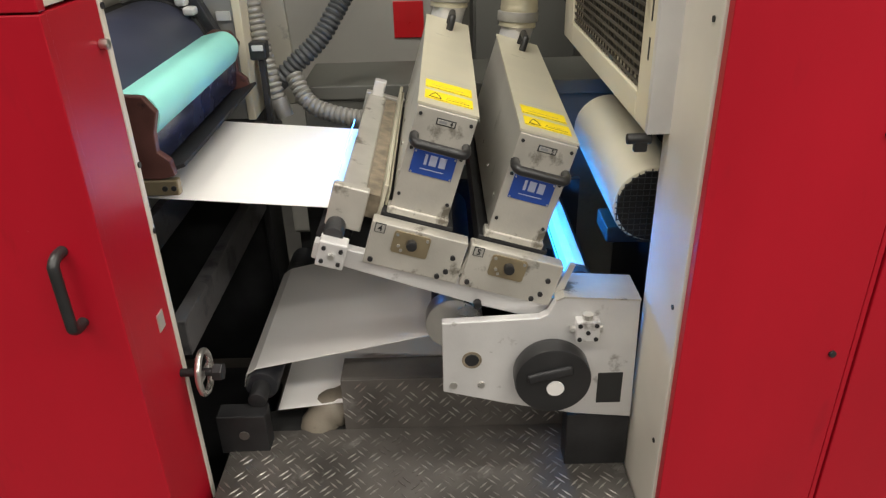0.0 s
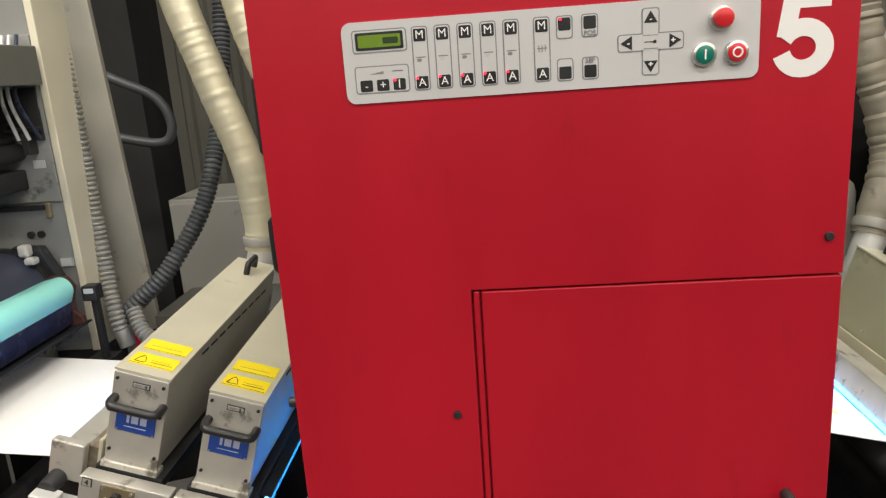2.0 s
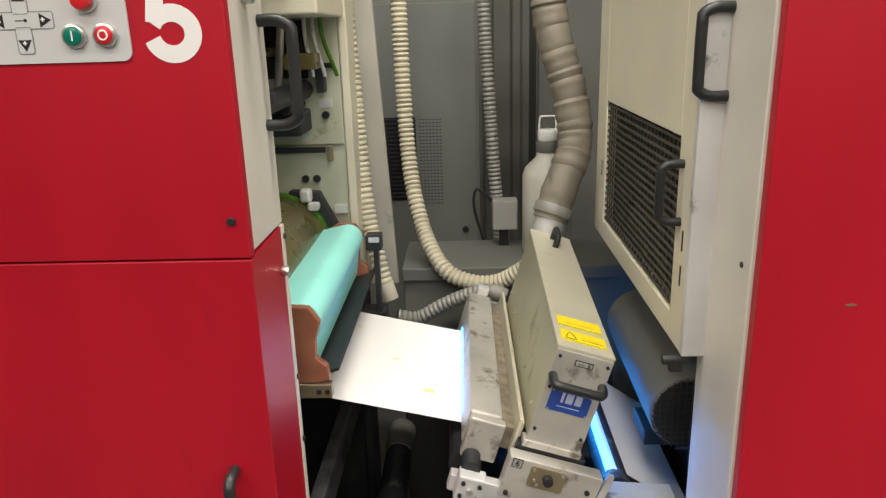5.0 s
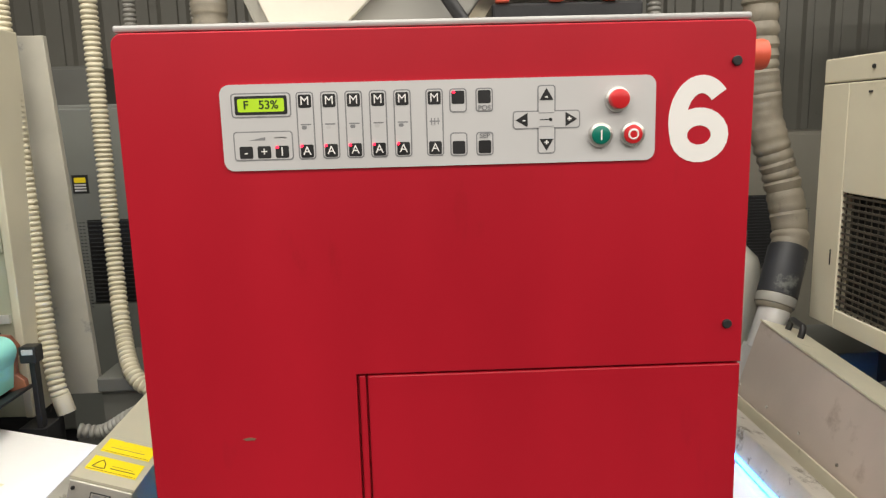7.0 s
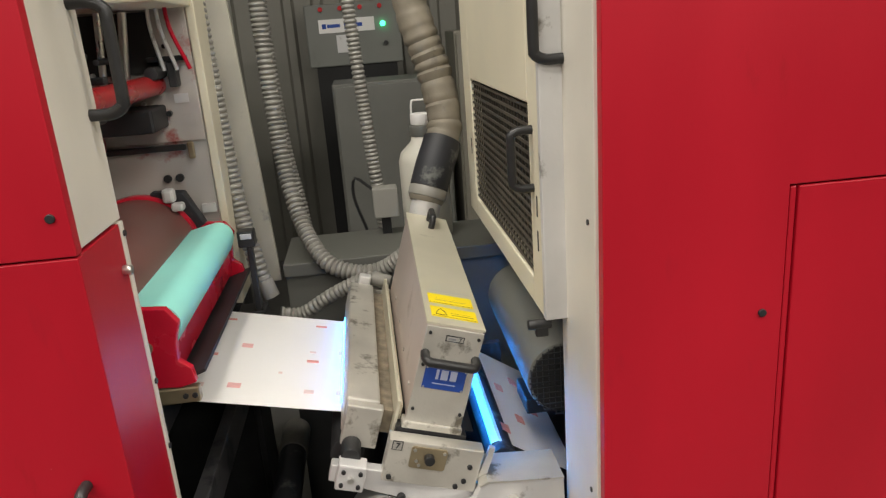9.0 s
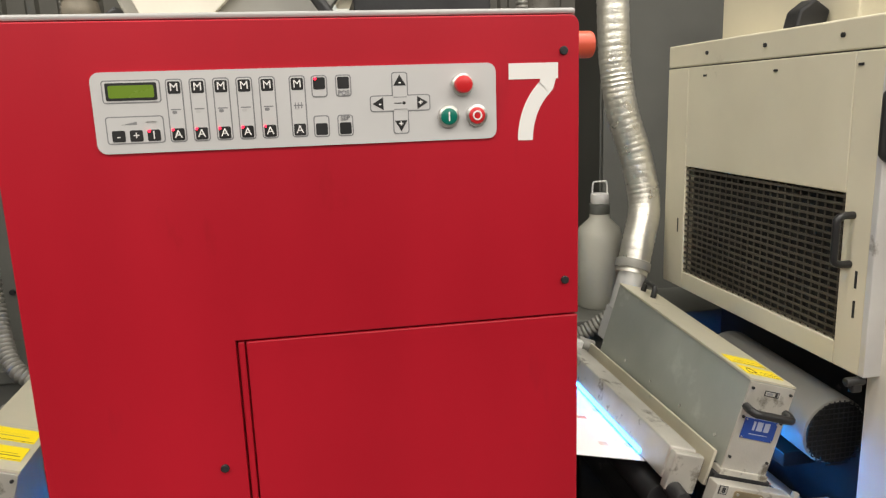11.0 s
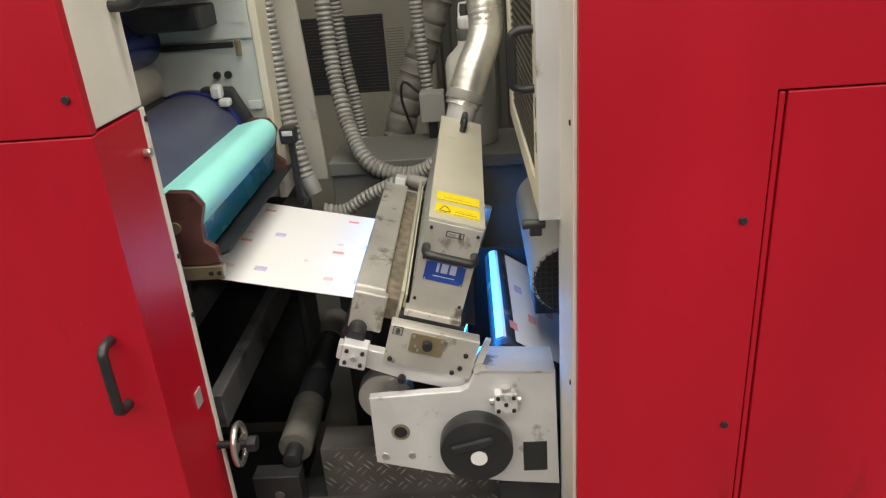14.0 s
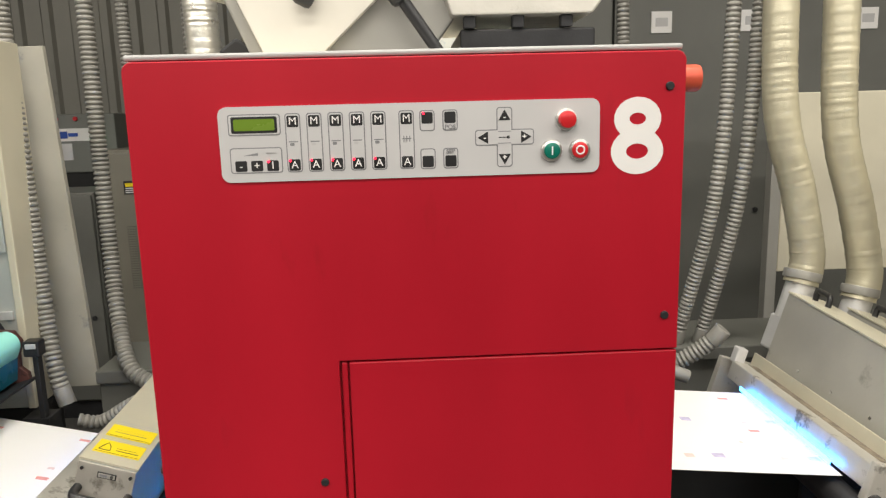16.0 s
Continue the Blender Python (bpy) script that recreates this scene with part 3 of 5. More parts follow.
def ink_hopper(k):
    X = XS[k]
    h = thing("ink_fountain", pose(X, 0, 0), "grey sheet-metal ink fountain guard above the red cover", "machine guard", "ink fountain guards")
    part("guard", prism([(0.13, 1.735), (0.42, 1.735), (0.47, 1.80), (0.30, 2.02), (0.05, 2.02), (0.05, 1.84), (0.09, 1.83)], "y", 0.24, 0.30, bevel=0.004), CABLIGHT, h, "pale grey folded sheet guard")
    part("guard_flap", prism([(0.16, 1.728), (0.235, 1.728), (0.40, 1.88), (0.30, 2.0), (0.10, 1.86)], "y", 0.215, 0.232, bevel=0.002), JAMB, h)
    part("lever", cy((0.44, 0.20, 1.735), (0.375, 0.20, 1.83), 0.010, 16), BLACK, h, "black lever", True)
    part("lever_knob", cy((0.365, 0.20, 1.845), (0.385, 0.20, 1.818), 0.020, 20, 0.007), BLACK, h, "", True)
    part("lever_knob", cy((0.215, 0.19, 1.835), (0.24, 0.20, 1.822), 0.017, 20, 0.006), BLACK, h, "", True)
    part("roller_box", bx(0.475, 0.70, 0.22, 0.5, 1.728, 1.775, 0.004), DARKST, h, "dark ink roller housing")
    part("tray", prism([(0.46, 1.795), (0.69, 1.795), (0.74, 1.86), (0.44, 1.86)], "y", 0.20, 0.55, bevel=0.003), CREAM if k in (5,) else ALU, h, "ink-stained tray")
    for i in range(3):
        part("bracket", bx(0.48 + i * 0.08, 0.50 + i * 0.08, 0.212, 0.23, 1.7755, 1.795, 0.002), {5: YELLOW, 6: ORANGE}.get(k, DARKST), h)


for k in (5, 6, 7, 8):
    ink_hopper(k)

# ---- the bays ----
TILT = 17.0
SLIDE = 0.18


def lamp_cassette(X, s, digit):
    """One UV lamp cassette, s metres along the sloping arm."""
    a = radians(TILT)
    o = (X - 0.288 + s * math.cos(a), 0.242, 0.855 - s * math.sin(a))
    c = thing("uv_lamp_cassette", pose(*o, 0, TILT, 0), "silver steel UV lamp cassette with yellow warning stickers", "lamp cassette", "UV lamp cassettes")
    w, L = 0.102, 0.660
    body = part("body", prism([(0.0, 0.004), (L, 0.004), (L, 0.225), (0.0, 0.193)], "x", 0, w, bevel=0.002), LAMPSIDES.get(digit, LAMPSIDE), c, "brushed steel side walls")
    part("top_cover", prism([(-0.002, 0.194), (L + 0.002, 0.2265), (L + 0.002, 0.2305), (-0.002, 0.198)], "x", -0.0025, w + 0.0025), LAMPTOP, c, "cream-toned steel top cover")
    part("front_plate", bx(-0.001, w + 0.001, -0.005, -0.0005, 0.002, 0.192, 0.001), ALU, c, "bare aluminium front plate")
    part("foot_plate", bx(-0.006, w + 0.004, -0.010, 0.02, -0.010, 0.003, 0.002), ALU, c)
    hx = part("front_handle", bow_handle((0.006, -0.004, 0.140), (w - 0.004, -0.004, 0.140), (0, -0.030, -0.004), 0.0085), BLACK, c, "black plastic grip handle", True)
    part("rear_handle", bow_handle((0.055, 0.560, 0.219), (0.055, 0.622, 0.223), (0, 0, 0.034), 0.008), BLACK, c, "black bow handle", True)
    plate = part("nameplate", bx(0.013, 0.089, -0.0075, -0.005, 0.074, 0.118, 0.001), BLUEPL, c, "blue enamel maker's nameplate")
    for x0, x1, z0, z1 in ((0.034, 0.039, 0.094, 0.113), (0.043, 0.056, 0.094, 0.113), (0.060, 0.072, 0.094, 0.113), (0.03, 0.072, 0.085, 0.0865)):
        part("logo_bar", bx(x0, x1, -0.0082, -0.0074, z0, z1), PALEBLUE, plate)
    for x in (0.016, 0.086):
        for z in (0.077, 0.115):
            part("rivet", cy((x, -0.007, z), (x, -0.009, z), 0.0018, 8), STEEL, plate)
    tag = part("number_tag", bx(0.036, 0.070, -0.0065, -0.005, 0.168, 0.180, 0.0008), DARKST, c)
    part("tag_field", bx(0.038, 0.068, -0.0072, -0.0064, 0.170, 0.178), CABLIGHT, tag)
    letters(str(digit), 0.010, (0.062, -0.0078, 0.174), BLACK, tag, "digit", 0.0001)
    part("tag_mark", bx(0.041, 0.054, -0.0078, -0.0071, 0.172, 0.1765), KEYGREY, tag)
    for x in (0.007, w - 0.007):
        for z in (0.180, 0.118, 0.030):
            part("screw", cy((x, -0.004, z), (x, -0.008, z), 0.0032, 10), DARKST, c)
    for y0, tri in ((0.025, True), (0.085, False)):
        zt = 0.1985 + y0 * 0.0493
        st = part("warning_sticker", prism([(y0, zt), (y0 + 0.043, zt + 0.0026), (y0 + 0.043, zt + 0.0032), (y0, zt + 0.0006)], "x", 0.008, 0.094), YELLOW, c, "yellow warning sticker")
        for yy, x0, x1, th in ((0.003, 0.010, 0.092, 0.001), (0.040, 0.010, 0.092, 0.001)) + (((0.013, 0.046, 0.088, 0.0022), (0.021, 0.046, 0.082, 0.0022), (0.029, 0.046, 0.086, 0.0022)) if tri else ((0.016, 0.020, 0.080, 0.002), (0.025, 0.020, 0.072, 0.002))):
            zz = zt + yy * 0.0493
            part("print_bar", bx(x0, x1, y0 + yy, y0 + yy + th, zz, zz + 0.0009), BRASS if not tri and th > 0.001 else BLACK, st)
        if tri:
            tr = sweep([(0.016, y0 + 0.010, zt + 0.0014), (0.0265, y0 + 0.034, zt + 0.0028), (0.037, y0 + 0.010, zt + 0.0014), (0.016, y0 + 0.010, zt + 0.0014)], 0.0009, 5, 0.02)
            part("print_triangle", tr, BLACK, st)
    for i in range(9):
        part("side_slot", bx(w - 0.0005, w + 0.0012, 0.16 + i * 0.05, 0.195 + i * 0.05, 0.178, 0.183), GLOOM, c)
        if i % 2 == 0:
            part("side_screw", cy((0.001, 0.05 + i * 0.075, 0.05), (-0.002, 0.05 + i * 0.075, 0.05), 0.004, 10), STEEL, c)
    part("duct_neck", bx(0.012, 0.090, 0.655, 0.735, 0.05, 0.152, 0.006), PLATE, c, "sheet-metal duct neck")
    part("duct_collar", cy((0.05, 0.700, 0.150), (0.05, 0.708, 0.285), 0.040, 28), PLATE, c, "round sheet-metal duct collar", True)
    return c


def dryer_station(X, lamps, digits):
    """The sloping lamp carrier, its side plate, knob and rollers."""
    a = radians(TILT)
    e = SLIDE * (lamps - 1)
    base = (X - 0.292, 0.0, 0.850)
    st = thing("dryer_station", pose(*base, 0, TILT, 0), "worn silver UV dryer carrier sloping across the paper web", "dryer", "UV dryer stations")
    part("arm", prism([(-0.115 - e, -0.118), (-0.115 - e, -0.085), (0.19, -0.085), (0.24, -0.118), (0.20, -0.135), (0.02, -0.135)], "y", 0.212, 0.236, bevel=0.002), PLATE, st, "scratched silver arm")
    part("rear_arm", bx(-0.10 - e, 0.20, 0.935, 0.96, -0.13, 0.0, 0.002), ALU, st)
    for i in range(lamps):
        s = -SLIDE * i
        bp = part("base_plate", bx(-0.024 + s, 0.150 + s, 0.200, 0.232, -0.096, -0.011, 0.002), ALU, st, "bare metal base plate")
        lp = part("lock_plate", prism(rounded(0.018 + s, 0.084 + s, -0.060, -0.018, 0.005, 3), "y", 0.197, 0.200), BRASS, bp, "brass-coloured lock plate")
        part("lock_pin", cy((0.052 + s, 0.198, -0.036), (0.052 + s, 0.183, -0.036), 0.0095, 18, 0.002), BLACK, bp, "", True)
        for x, z in ((-0.012, -0.085), (0.125, -0.075), (0.13, -0.045), (0.112, -0.088)):
            part("screw", cy((x + s, 0.2, z), (x + s, 0.196, z), 0.0048, 12), DARKST, bp)
        for x, z in ((0.024, -0.024), (0.078, -0.024), (0.036, -0.053), (0.030, -0.045)):
            part("screw", cy((x + s, 0.197, z), (x + s, 0.1945, z), 0.003, 10), STEEL, bp)
        nt = part("number_tag", bx(-0.018 + s, 0.001 + s, 0.1985, 0.2, -0.030, -0.012), BLACK, bp)
        part("tag_field", bx(-0.0165 + s, -0.0005 + s, 0.1978, 0.1985, -0.0285, -0.0135), CABLIGHT, bp)
        letters(str(digits[lamps - 1 - i]), 0.016, (-0.0085 + s, 0.1972, -0.021), BLACK, bp, "digit", 0.0002)
        part("end_lug", prism([(0.150 + s, -0.075), (0.166 + s, -0.075), (0.170 + s, -0.005), (0.160 + s, -0.005)], "y", 0.206, 0.216), ALU, st)
        part("cassette_bed", bx(-0.012 + s, 0.120 + s, 0.235, 0.90, -0.03, -0.004, 0.002), DARKST, st)
    # trough over the web's entry
    part("trough", bx((-0.108 if lamps == 1 else -0.092) - e, -0.046 - e, 0.262, 0.895, -0.045, 0.026 if lamps == 1 else 0.008, 0.004), ALU, st, "dull aluminium trough cover")
    part("trough_gap", bx(-0.046 - e, -0.018 - e, 0.270, 0.89, -0.04, 0.006), DIRT, st, "gap filled with brown dust")
    part("flange", bx(-0.0175 - e, -0.0105 - e, 0.250, 0.93, -0.04, 0.038, 0.001), LAMPTOP, st, "thin upright flange")
    part("flange", bx(-0.0085 - e, -0.004 - e, 0.262, 0.925, -0.03, 0.026, 0.001), CREAM, st)
    part("trough_end", bx(-0.106 - e, -0.040 - e, 0.240, 0.2615, -0.060, 0.022, 0.003), ALU, st)
    part("trough_clip", bx(-0.085 - e, -0.055 - e, 0.895, 0.925, 0.0, 0.045, 0.003), PLATE, st)
    part("roller_shaft", cy((-0.085 - e, 0.255, -0.055), (-0.085 - e, 0.20, -0.060), 0.018, 24, 0.003), DARKST, st, "", True)
    part("entry_roller", cy((-0.085 - e, 0.27, -0.095), (-0.085 - e, 0.80, -0.095), 0.032, 32, 0.002), DARKST, st, "", True)
    part("clamp_block", bx(-0.105 - e, -0.055 - e, 0.175, 0.210, -0.110, -0.060, 0.003), PLATE, st, "square metal roller clamp")
    for dx in (-0.095, -0.065):
        for dz in (-0.072, -0.098):
            part("screw", cy((dx - e, 0.176, dz), (dx - e, 0.171, dz), 0.004, 10), DARKST, st)
    part("clamp_screw", cy((-0.08 - e, 0.175, -0.085), (-0.08 - e, 0.168, -0.085), 0.006, 6), STEEL, st)
    part("stop_screw", cy((0.02, 0.205, -0.125), (0.02, 0.19, -0.125), 0.008, 14, 0.002), DARKST, st)
    # glowing lamp slots at the web's entry and exit
    part("entry_slot", bx(-0.110 - e, -0.1085 - e, 0.36, 0.78, -0.042, -0.032), UV, st, "blue UV light leaking from the lamp slot")
    # added dark shields: hide the exit emitter from above, block spill back and down
    part("added_shield_top", bx(0.121, 0.143, 0.28, 0.80, -0.0205, -0.018), DARKST, st)
    part("added_shield_back", bx(0.1245, 0.1275, 0.29, 0.79, -0.060, -0.0206), DARKST, st)
    part("added_shield_lip", bx(0.1275, 0.138, 0.29, 0.79, -0.060, -0.057), DARKST, st)
    part("exit_slot", bx(0.128, 0.130, 0.30, 0.78, -0.052, -0.022), UVEXIT, st, "blue UV light leaking from the lamp slot")
    # the upright side plate with the hand knob
    sp = thing("dryer_side_plate", pose(X, 0, 0), "silver side plate with black hand knob on the dryer", "side plate", "dryer side plates")
    part("plate", prism([(-0.376, 0.693), (-0.195, 0.700), (-0.180, 0.708), (-0.166, 0.735), (-0.150, 0.741), (-0.012, 0.732), (-0.006, 0.462), (-0.12, 0.474), (-0.25, 0.502), (-0.377, 0.536)], "y", 0.182, 0.202, bevel=0.002), PLATE, sp, "scuffed silver plate")
    part("top_flange", prism([(-0.166, 0.737), (-0.150, 0.7425), (-0.012, 0.7335), (-0.012, 0.7365), (-0.152, 0.7465), (-0.168, 0.739)], "y", 0.179, 0.27), ALU, sp)
    knob = part("knob", cy((-0.171, 0.182, 0.585), (-0.171, 0.140, 0.585), 0.072, 48, 0.006), BLACK, sp, "large black hand knob with a white dot", True)
    part("knob_grip", bx(-0.045, 0.040, 0.131, 0.141, -0.009, 0.009, 0.004), DARKST, knob).matrix_local = pose(-0.176, 0, 0.606, 0, -14, 0)
    part("dot", cy((-0.167, 0.1402, 0.571), (-0.167, 0.1380, 0.571), 0.0165, 28), WHITE, knob)
    # no real hole: a flat black patch paints the cut-out's inner shade
    part("square_hole", bx(-0.078, -0.030, 0.1805, 0.19, 0.500, 0.572, 0.001), GLOOM, sp, "oily square cut-out, inner shade painted black")
    part("bore", cy((-0.321, 0.19, 0.610), (-0.321, 0.1805, 0.610), 0.019, 24), DIRT, sp)
    part("bore_plug", cy((-0.321, 0.19, 0.610), (-0.321, 0.1795, 0.610), 0.014, 24, 0.002), DARKST, sp)
    part("clamp_block", bx(-0.131, -0.087, 0.160, 0.183, 0.658, 0.703, 0.003), PLATE, sp, "square metal roller clamp")
    for x, z in ((-0.124, 0.666), (-0.094, 0.666), (-0.124, 0.695), (-0.094, 0.695), (-0.109, 0.680)):
        part("screw", cy((x, 0.161, z), (x, 0.157, z), 0.0042, 10), DARKST, sp)
    part("clamp_nut", cy((-0.109, 0.172, 0.703), (-0.109, 0.172, 0.713), 0.010, 8), STEEL, sp)
    for x in (-0.140, -0.080):
        part("clamp_nut", cy((x, 0.172, 0.680), (x + (0.009 if x < -0.1 else -0.009), 0.172, 0.680), 0.007, 8), STEEL, sp)
    for x in (-0.357, -0.303):
        part("screw", cy((x, 0.183, 0.551), (x, 0.179, 0.551), 0.0075, 16, 0.001), STEEL, sp)
    part("lower_bracket", bx(-0.13, -0.004, 0.19, 0.24, 0.33, 0.462, 0.003), DARKST, sp)
    part("guide_disc", cy((-0.352, 0.235, 0.655), (-0.352, 0.275, 0.655), 0.056, 40, 0.003), STEEL, sp, "bright turned steel disc", True)
    part("guide_roller", cy((-0.352, 0.275, 0.655), (-0.352, 0.80, 0.655), 0.045, 32), DARKST, sp, "", True)
    part("exit_roller", cy((-0.100, 0.31, 0.695), (-0.100, 0.80, 0.695), 0.030, 32, 0.002), RUBBER, sp, "black rubber roller", True)
    # plate coloured near-black for the shade below the dryer
    part("far_shade_plate", bx(-0.37, -0.01, 0.81, 0.83, 0.33, 0.72), GLOOM, sp)


def paper_web(X, R, k):
    """The paper: flat run into the dryer and the run that leaves it."""
    e = SLIDE if k in (4, 8) else 0.0
    w = thing("paper_web", pose(X, 0, 0), "white paper web running through the dryer" if k < 6 else "white paper web with small coloured print marks", "paper web", "paper web runs")
    x1 = -0.385 - e
    x0 = R - X - 0.25

    def sheet(profile, front=0.338, back=0.790):
        # a thin strip that follows the profile in x and z
        up = [(x, z + 0.0012) for x, z in profile]
        return prism(list(profile) + up[::-1], "y", front, back)

    z1, slope = (0.879, 0.090) if e else (0.830, 0.222)
    z0 = z1 + slope * (x1 - x0)
    part("paper", sheet([(x0, z0), (x1, z1)], *((0.302, 0.775) if k == 4 else (0.338, 0.790))), PAPER, w)
    ex = [(-0.122, 0.70), (-0.118, 0.722), (-0.104, 0.7265), (-0.088, 0.720), (0.06, 0.62)] if k not in (4, 8) else [(-0.130, 0.70), (-0.120, 0.722), (-0.104, 0.7265), (-0.085, 0.722), (-0.074, 0.70), (-0.06, 0.55)]
    part("paper", sheet(ex), PAPER, w)
    marks = {6: (REDMARK, PINKMARK), 7: (REDMARK, VIOLETMARK), 8: (REDMARK, VIOLETMARK), 5: (YELLOWMARK,)}.get(k, ())
    if marks:
        # the same few proof marks come round once a repeat
        row = [(-0.078, 0.742, 0, 0.013, 0.005), (-0.088, 0.545, 0, 0.013, 0.006), (-0.022, 0.600, 1, 0.012, 0.010), (-0.090, 0.592, 2, 0.007, 0.004), (-0.088, 0.405, 2, 0.010, 0.008), (-0.022, 0.410, 1, 0.013, 0.010), (-0.150, 0.480, 2, 0.004, 0.004)]
        if k == 5:
            row = [(-0.090, 0.440, 0, 0.011, 0.007), (-0.060, 0.700, 2, 0.006, 0.004), (-0.170, 0.560, 2, 0.008, 0.005)]
        for turn in range(2):
            for dx, y, tone, sx, sy in row:
                x = x1 + dx - 0.21 * turn
                if x < R - X - 0.03:
                    continue
                z = z0 + (z1 - z0) * (x - x0) / (x1 - x0) + 0.0014
                ob = part("print_mark", bx(-sx, sx, -sy, sy, -0.0004, 0.0004), (marks[0], marks[-1], FAINTMARK[k])[tone], w)
                ob.matrix_local = pose(x, y, z, 0, math.degrees(math.atan(slope)), 0)
        if k != 5:
            for i in range(5):
                x = -0.078 + 0.0235 * i
                z = 0.720 - (x + 0.088) * 0.676 + 0.0022
                y = 0.40 + 0.33 * ((i * 0.618) % 1)
                ob = part("print_mark", bx(-0.010, 0.010, -0.016, 0.016, -0.0006, 0.0012), marks[i % len(marks)], w)
                ob.matrix_local = pose(x, y, z, 0, 34.05, 0)
    if k == 4:
        part("paper", sheet([(-0.815, 0.44), (-0.808, 0.470), (-0.785, 0.486), (-0.58, 0.527), (-0.36, 0.571)]), PAPER, w, "lower white paper run")
        part("paper", sheet([(-0.75, 0.372), (-0.55, 0.395), (-0.34, 0.47)]), PAPER, w, "lower white paper run")


def print_unit(R, k):
    """Rollers, doctor chamber and rear frame at the right of a unit whose cover ends at x = R."""
    ink, ink2, fr = INK.get(k, INK[7]), INK2.get(k, INK[7]), STAINED.get(k, STAINED[7])
    u = thing("printing_head", pose(R, 0, 0), f"open printing head with rollers and {'indigo olive red blue'.split()[min(k, 7) - 4]} ink stains", "printing head", "printing heads")
    part("rear_frame", bx(-0.36, -0.018, 0.945, 0.985, 0.862, 1.86, 0.003), fr, u, "ink-stained painted rear frame")
    # frame and its edge change to near-black below web height
    part("lower_rear_frame", bx(-0.36, -0.018, 0.948, 0.985, 0.08, 0.860, 0.003), DARKST, u, "near-black lower rear frame")
    part("rear_frame_edge", bx(-0.0175, 0.004, 0.938, 1.09, 0.862, 1.86, 0.003), CREAM, u, "cream painted frame edge")
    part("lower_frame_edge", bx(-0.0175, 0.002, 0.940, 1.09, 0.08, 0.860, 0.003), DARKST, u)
    part("rear_guard", prism([(-0.05, 0.84), (0.082, 0.84), (0.035, 1.86), (-0.05, 1.86)], "y", 1.16, 1.18, bevel=0.002), FRAME, u, "stained pale sheet guard")
    part("frame_panel", bx(-0.30, -0.02, 0.938, 0.9445, 1.305, 1.75, 0.002), fr, u)
    part("frame_bar", bx(-0.30, -0.07, 0.925, 0.9375, 1.285, 1.300, 0.002), BLACK, u)
    part("latch", bx(-0.066, -0.050, 0.925, 0.9375, 1.262, 1.305, 0.004), BRASS, u, "small brass latch")
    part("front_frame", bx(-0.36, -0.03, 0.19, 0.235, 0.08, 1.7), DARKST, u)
    for x, z, r, m2, n in ((-0.205, 1.045, 0.135, PLATECYL.get(k, ink), "plate_cylinder"), (-0.332, 1.208, 0.060, WORNWHITE, "transfer_roller"), (-0.322, 1.318, 0.067, ink2, "ink_roller"), (-0.20, 0.86, 0.085, STEEL, "impression_cylinder")):
        part(n, cy((x, 0.24, z), (x, 0.925, z), r, 48, 0.003), m2, u, "", True)
    part("cylinder_ring", cy((-0.205, 0.885, 1.045), (-0.205, 0.915, 1.045), 0.142, 48, 0.003), DARKST if k == 4 else ink2, u, "", True)
    part("tie_bar", cy((-0.115, 0.24, 1.447), (-0.115, 0.945, 1.447), 0.024, 24), ink if k == 6 else DARKST, u, "dark round tie bar", True)
    part("bearing_arm", prism([(-0.17, 1.19), (-0.09, 1.185), (-0.045, 1.09), (-0.06, 1.03), (-0.17, 1.10)], "y", 0.90, 0.935, bevel=0.004), RUBBER, u)
    for i in range(2):
        part("bolt", cy((-0.13 + 0.03 * i, 0.944, 1.215), (-0.13 + 0.03 * i, 0.935, 1.215), 0.010, 14), BLACK, u)
    part("wing_nut", bx(-0.135, -0.105, 0.87, 0.90, 1.165, 1.20, 0.008), PLATE, u)
    part("wing_nut", bx(-0.115, -0.085, 0.86, 0.89, 1.145, 1.165, 0.006), PLATE, u)
    # head mechanism above
    part("key_block", bx(-0.33, -0.10, 0.80, 0.935, 1.345, 1.40, 0.006), DARKST, u)
    part("upper_tray", bx(-0.34, 0.0, 0.60, 0.93, 1.62, 1.72, 0.004), CREAM if k != 4 else CABGREY, u, "pale metal ink tray")
    part("tray_grip", bow_handle((-0.13, 0.60, 1.67), (-0.06, 0.60, 1.67), (0, -0.03, 0), 0.007), BLACK, u, "", True)
    rnd = random.Random(k + 40)
    # thin near-black slab paints the shade of a recess in the frame
    part("cavity_shade", bx(-0.35, -0.10 if k != 4 else -0.03, 0.9305, 0.9378, 1.475, 1.615), GLOOM, u)
    dark = [DARKST, BLACK, ink, DARKST, RUBBER]
    for i in range(16):
        y0, z0, x0 = rnd.uniform(0.45, 0.88), rnd.uniform(1.37, 1.57), rnd.uniform(-0.33, -0.09)
        if i % 3 == 0:
            part("spindle", cy((x0, y0, z0), (x0, 0.945, z0), rnd.uniform(0.006, 0.016), 14, 0.001), dark[i % 5], u, "", True)
        elif i % 3 == 1:
            part("mechanism", bx(x0, x0 + rnd.uniform(0.03, 0.09), y0, y0 + rnd.uniform(0.02, 0.08), z0, z0 + rnd.uniform(0.012, 0.05), 0.004), dark[i % 5], u)
        else:
            part("bolt", cy((x0 + 0.05, 0.938, z0), (x0 + 0.05, 0.922, z0), rnd.uniform(0.005, 0.010), 10, 0.001), PLATE if i % 2 else BLACK, u)
    part("clevis", bx(-0.075, -0.055, 0.90, 0.9378, 1.44, 1.50, 0.003), DARKST, u)
    part("clevis", bx(-0.12, -0.03, 0.905, 0.9378, 1.50, 1.512, 0.003), DARKST, u)
    part("cylinder_rod", cy((-0.16, 0.86, 1.46), (-0.14, 0.86, 1.615), 0.010, 14), STEEL, u, "bright steel piston rod", True)
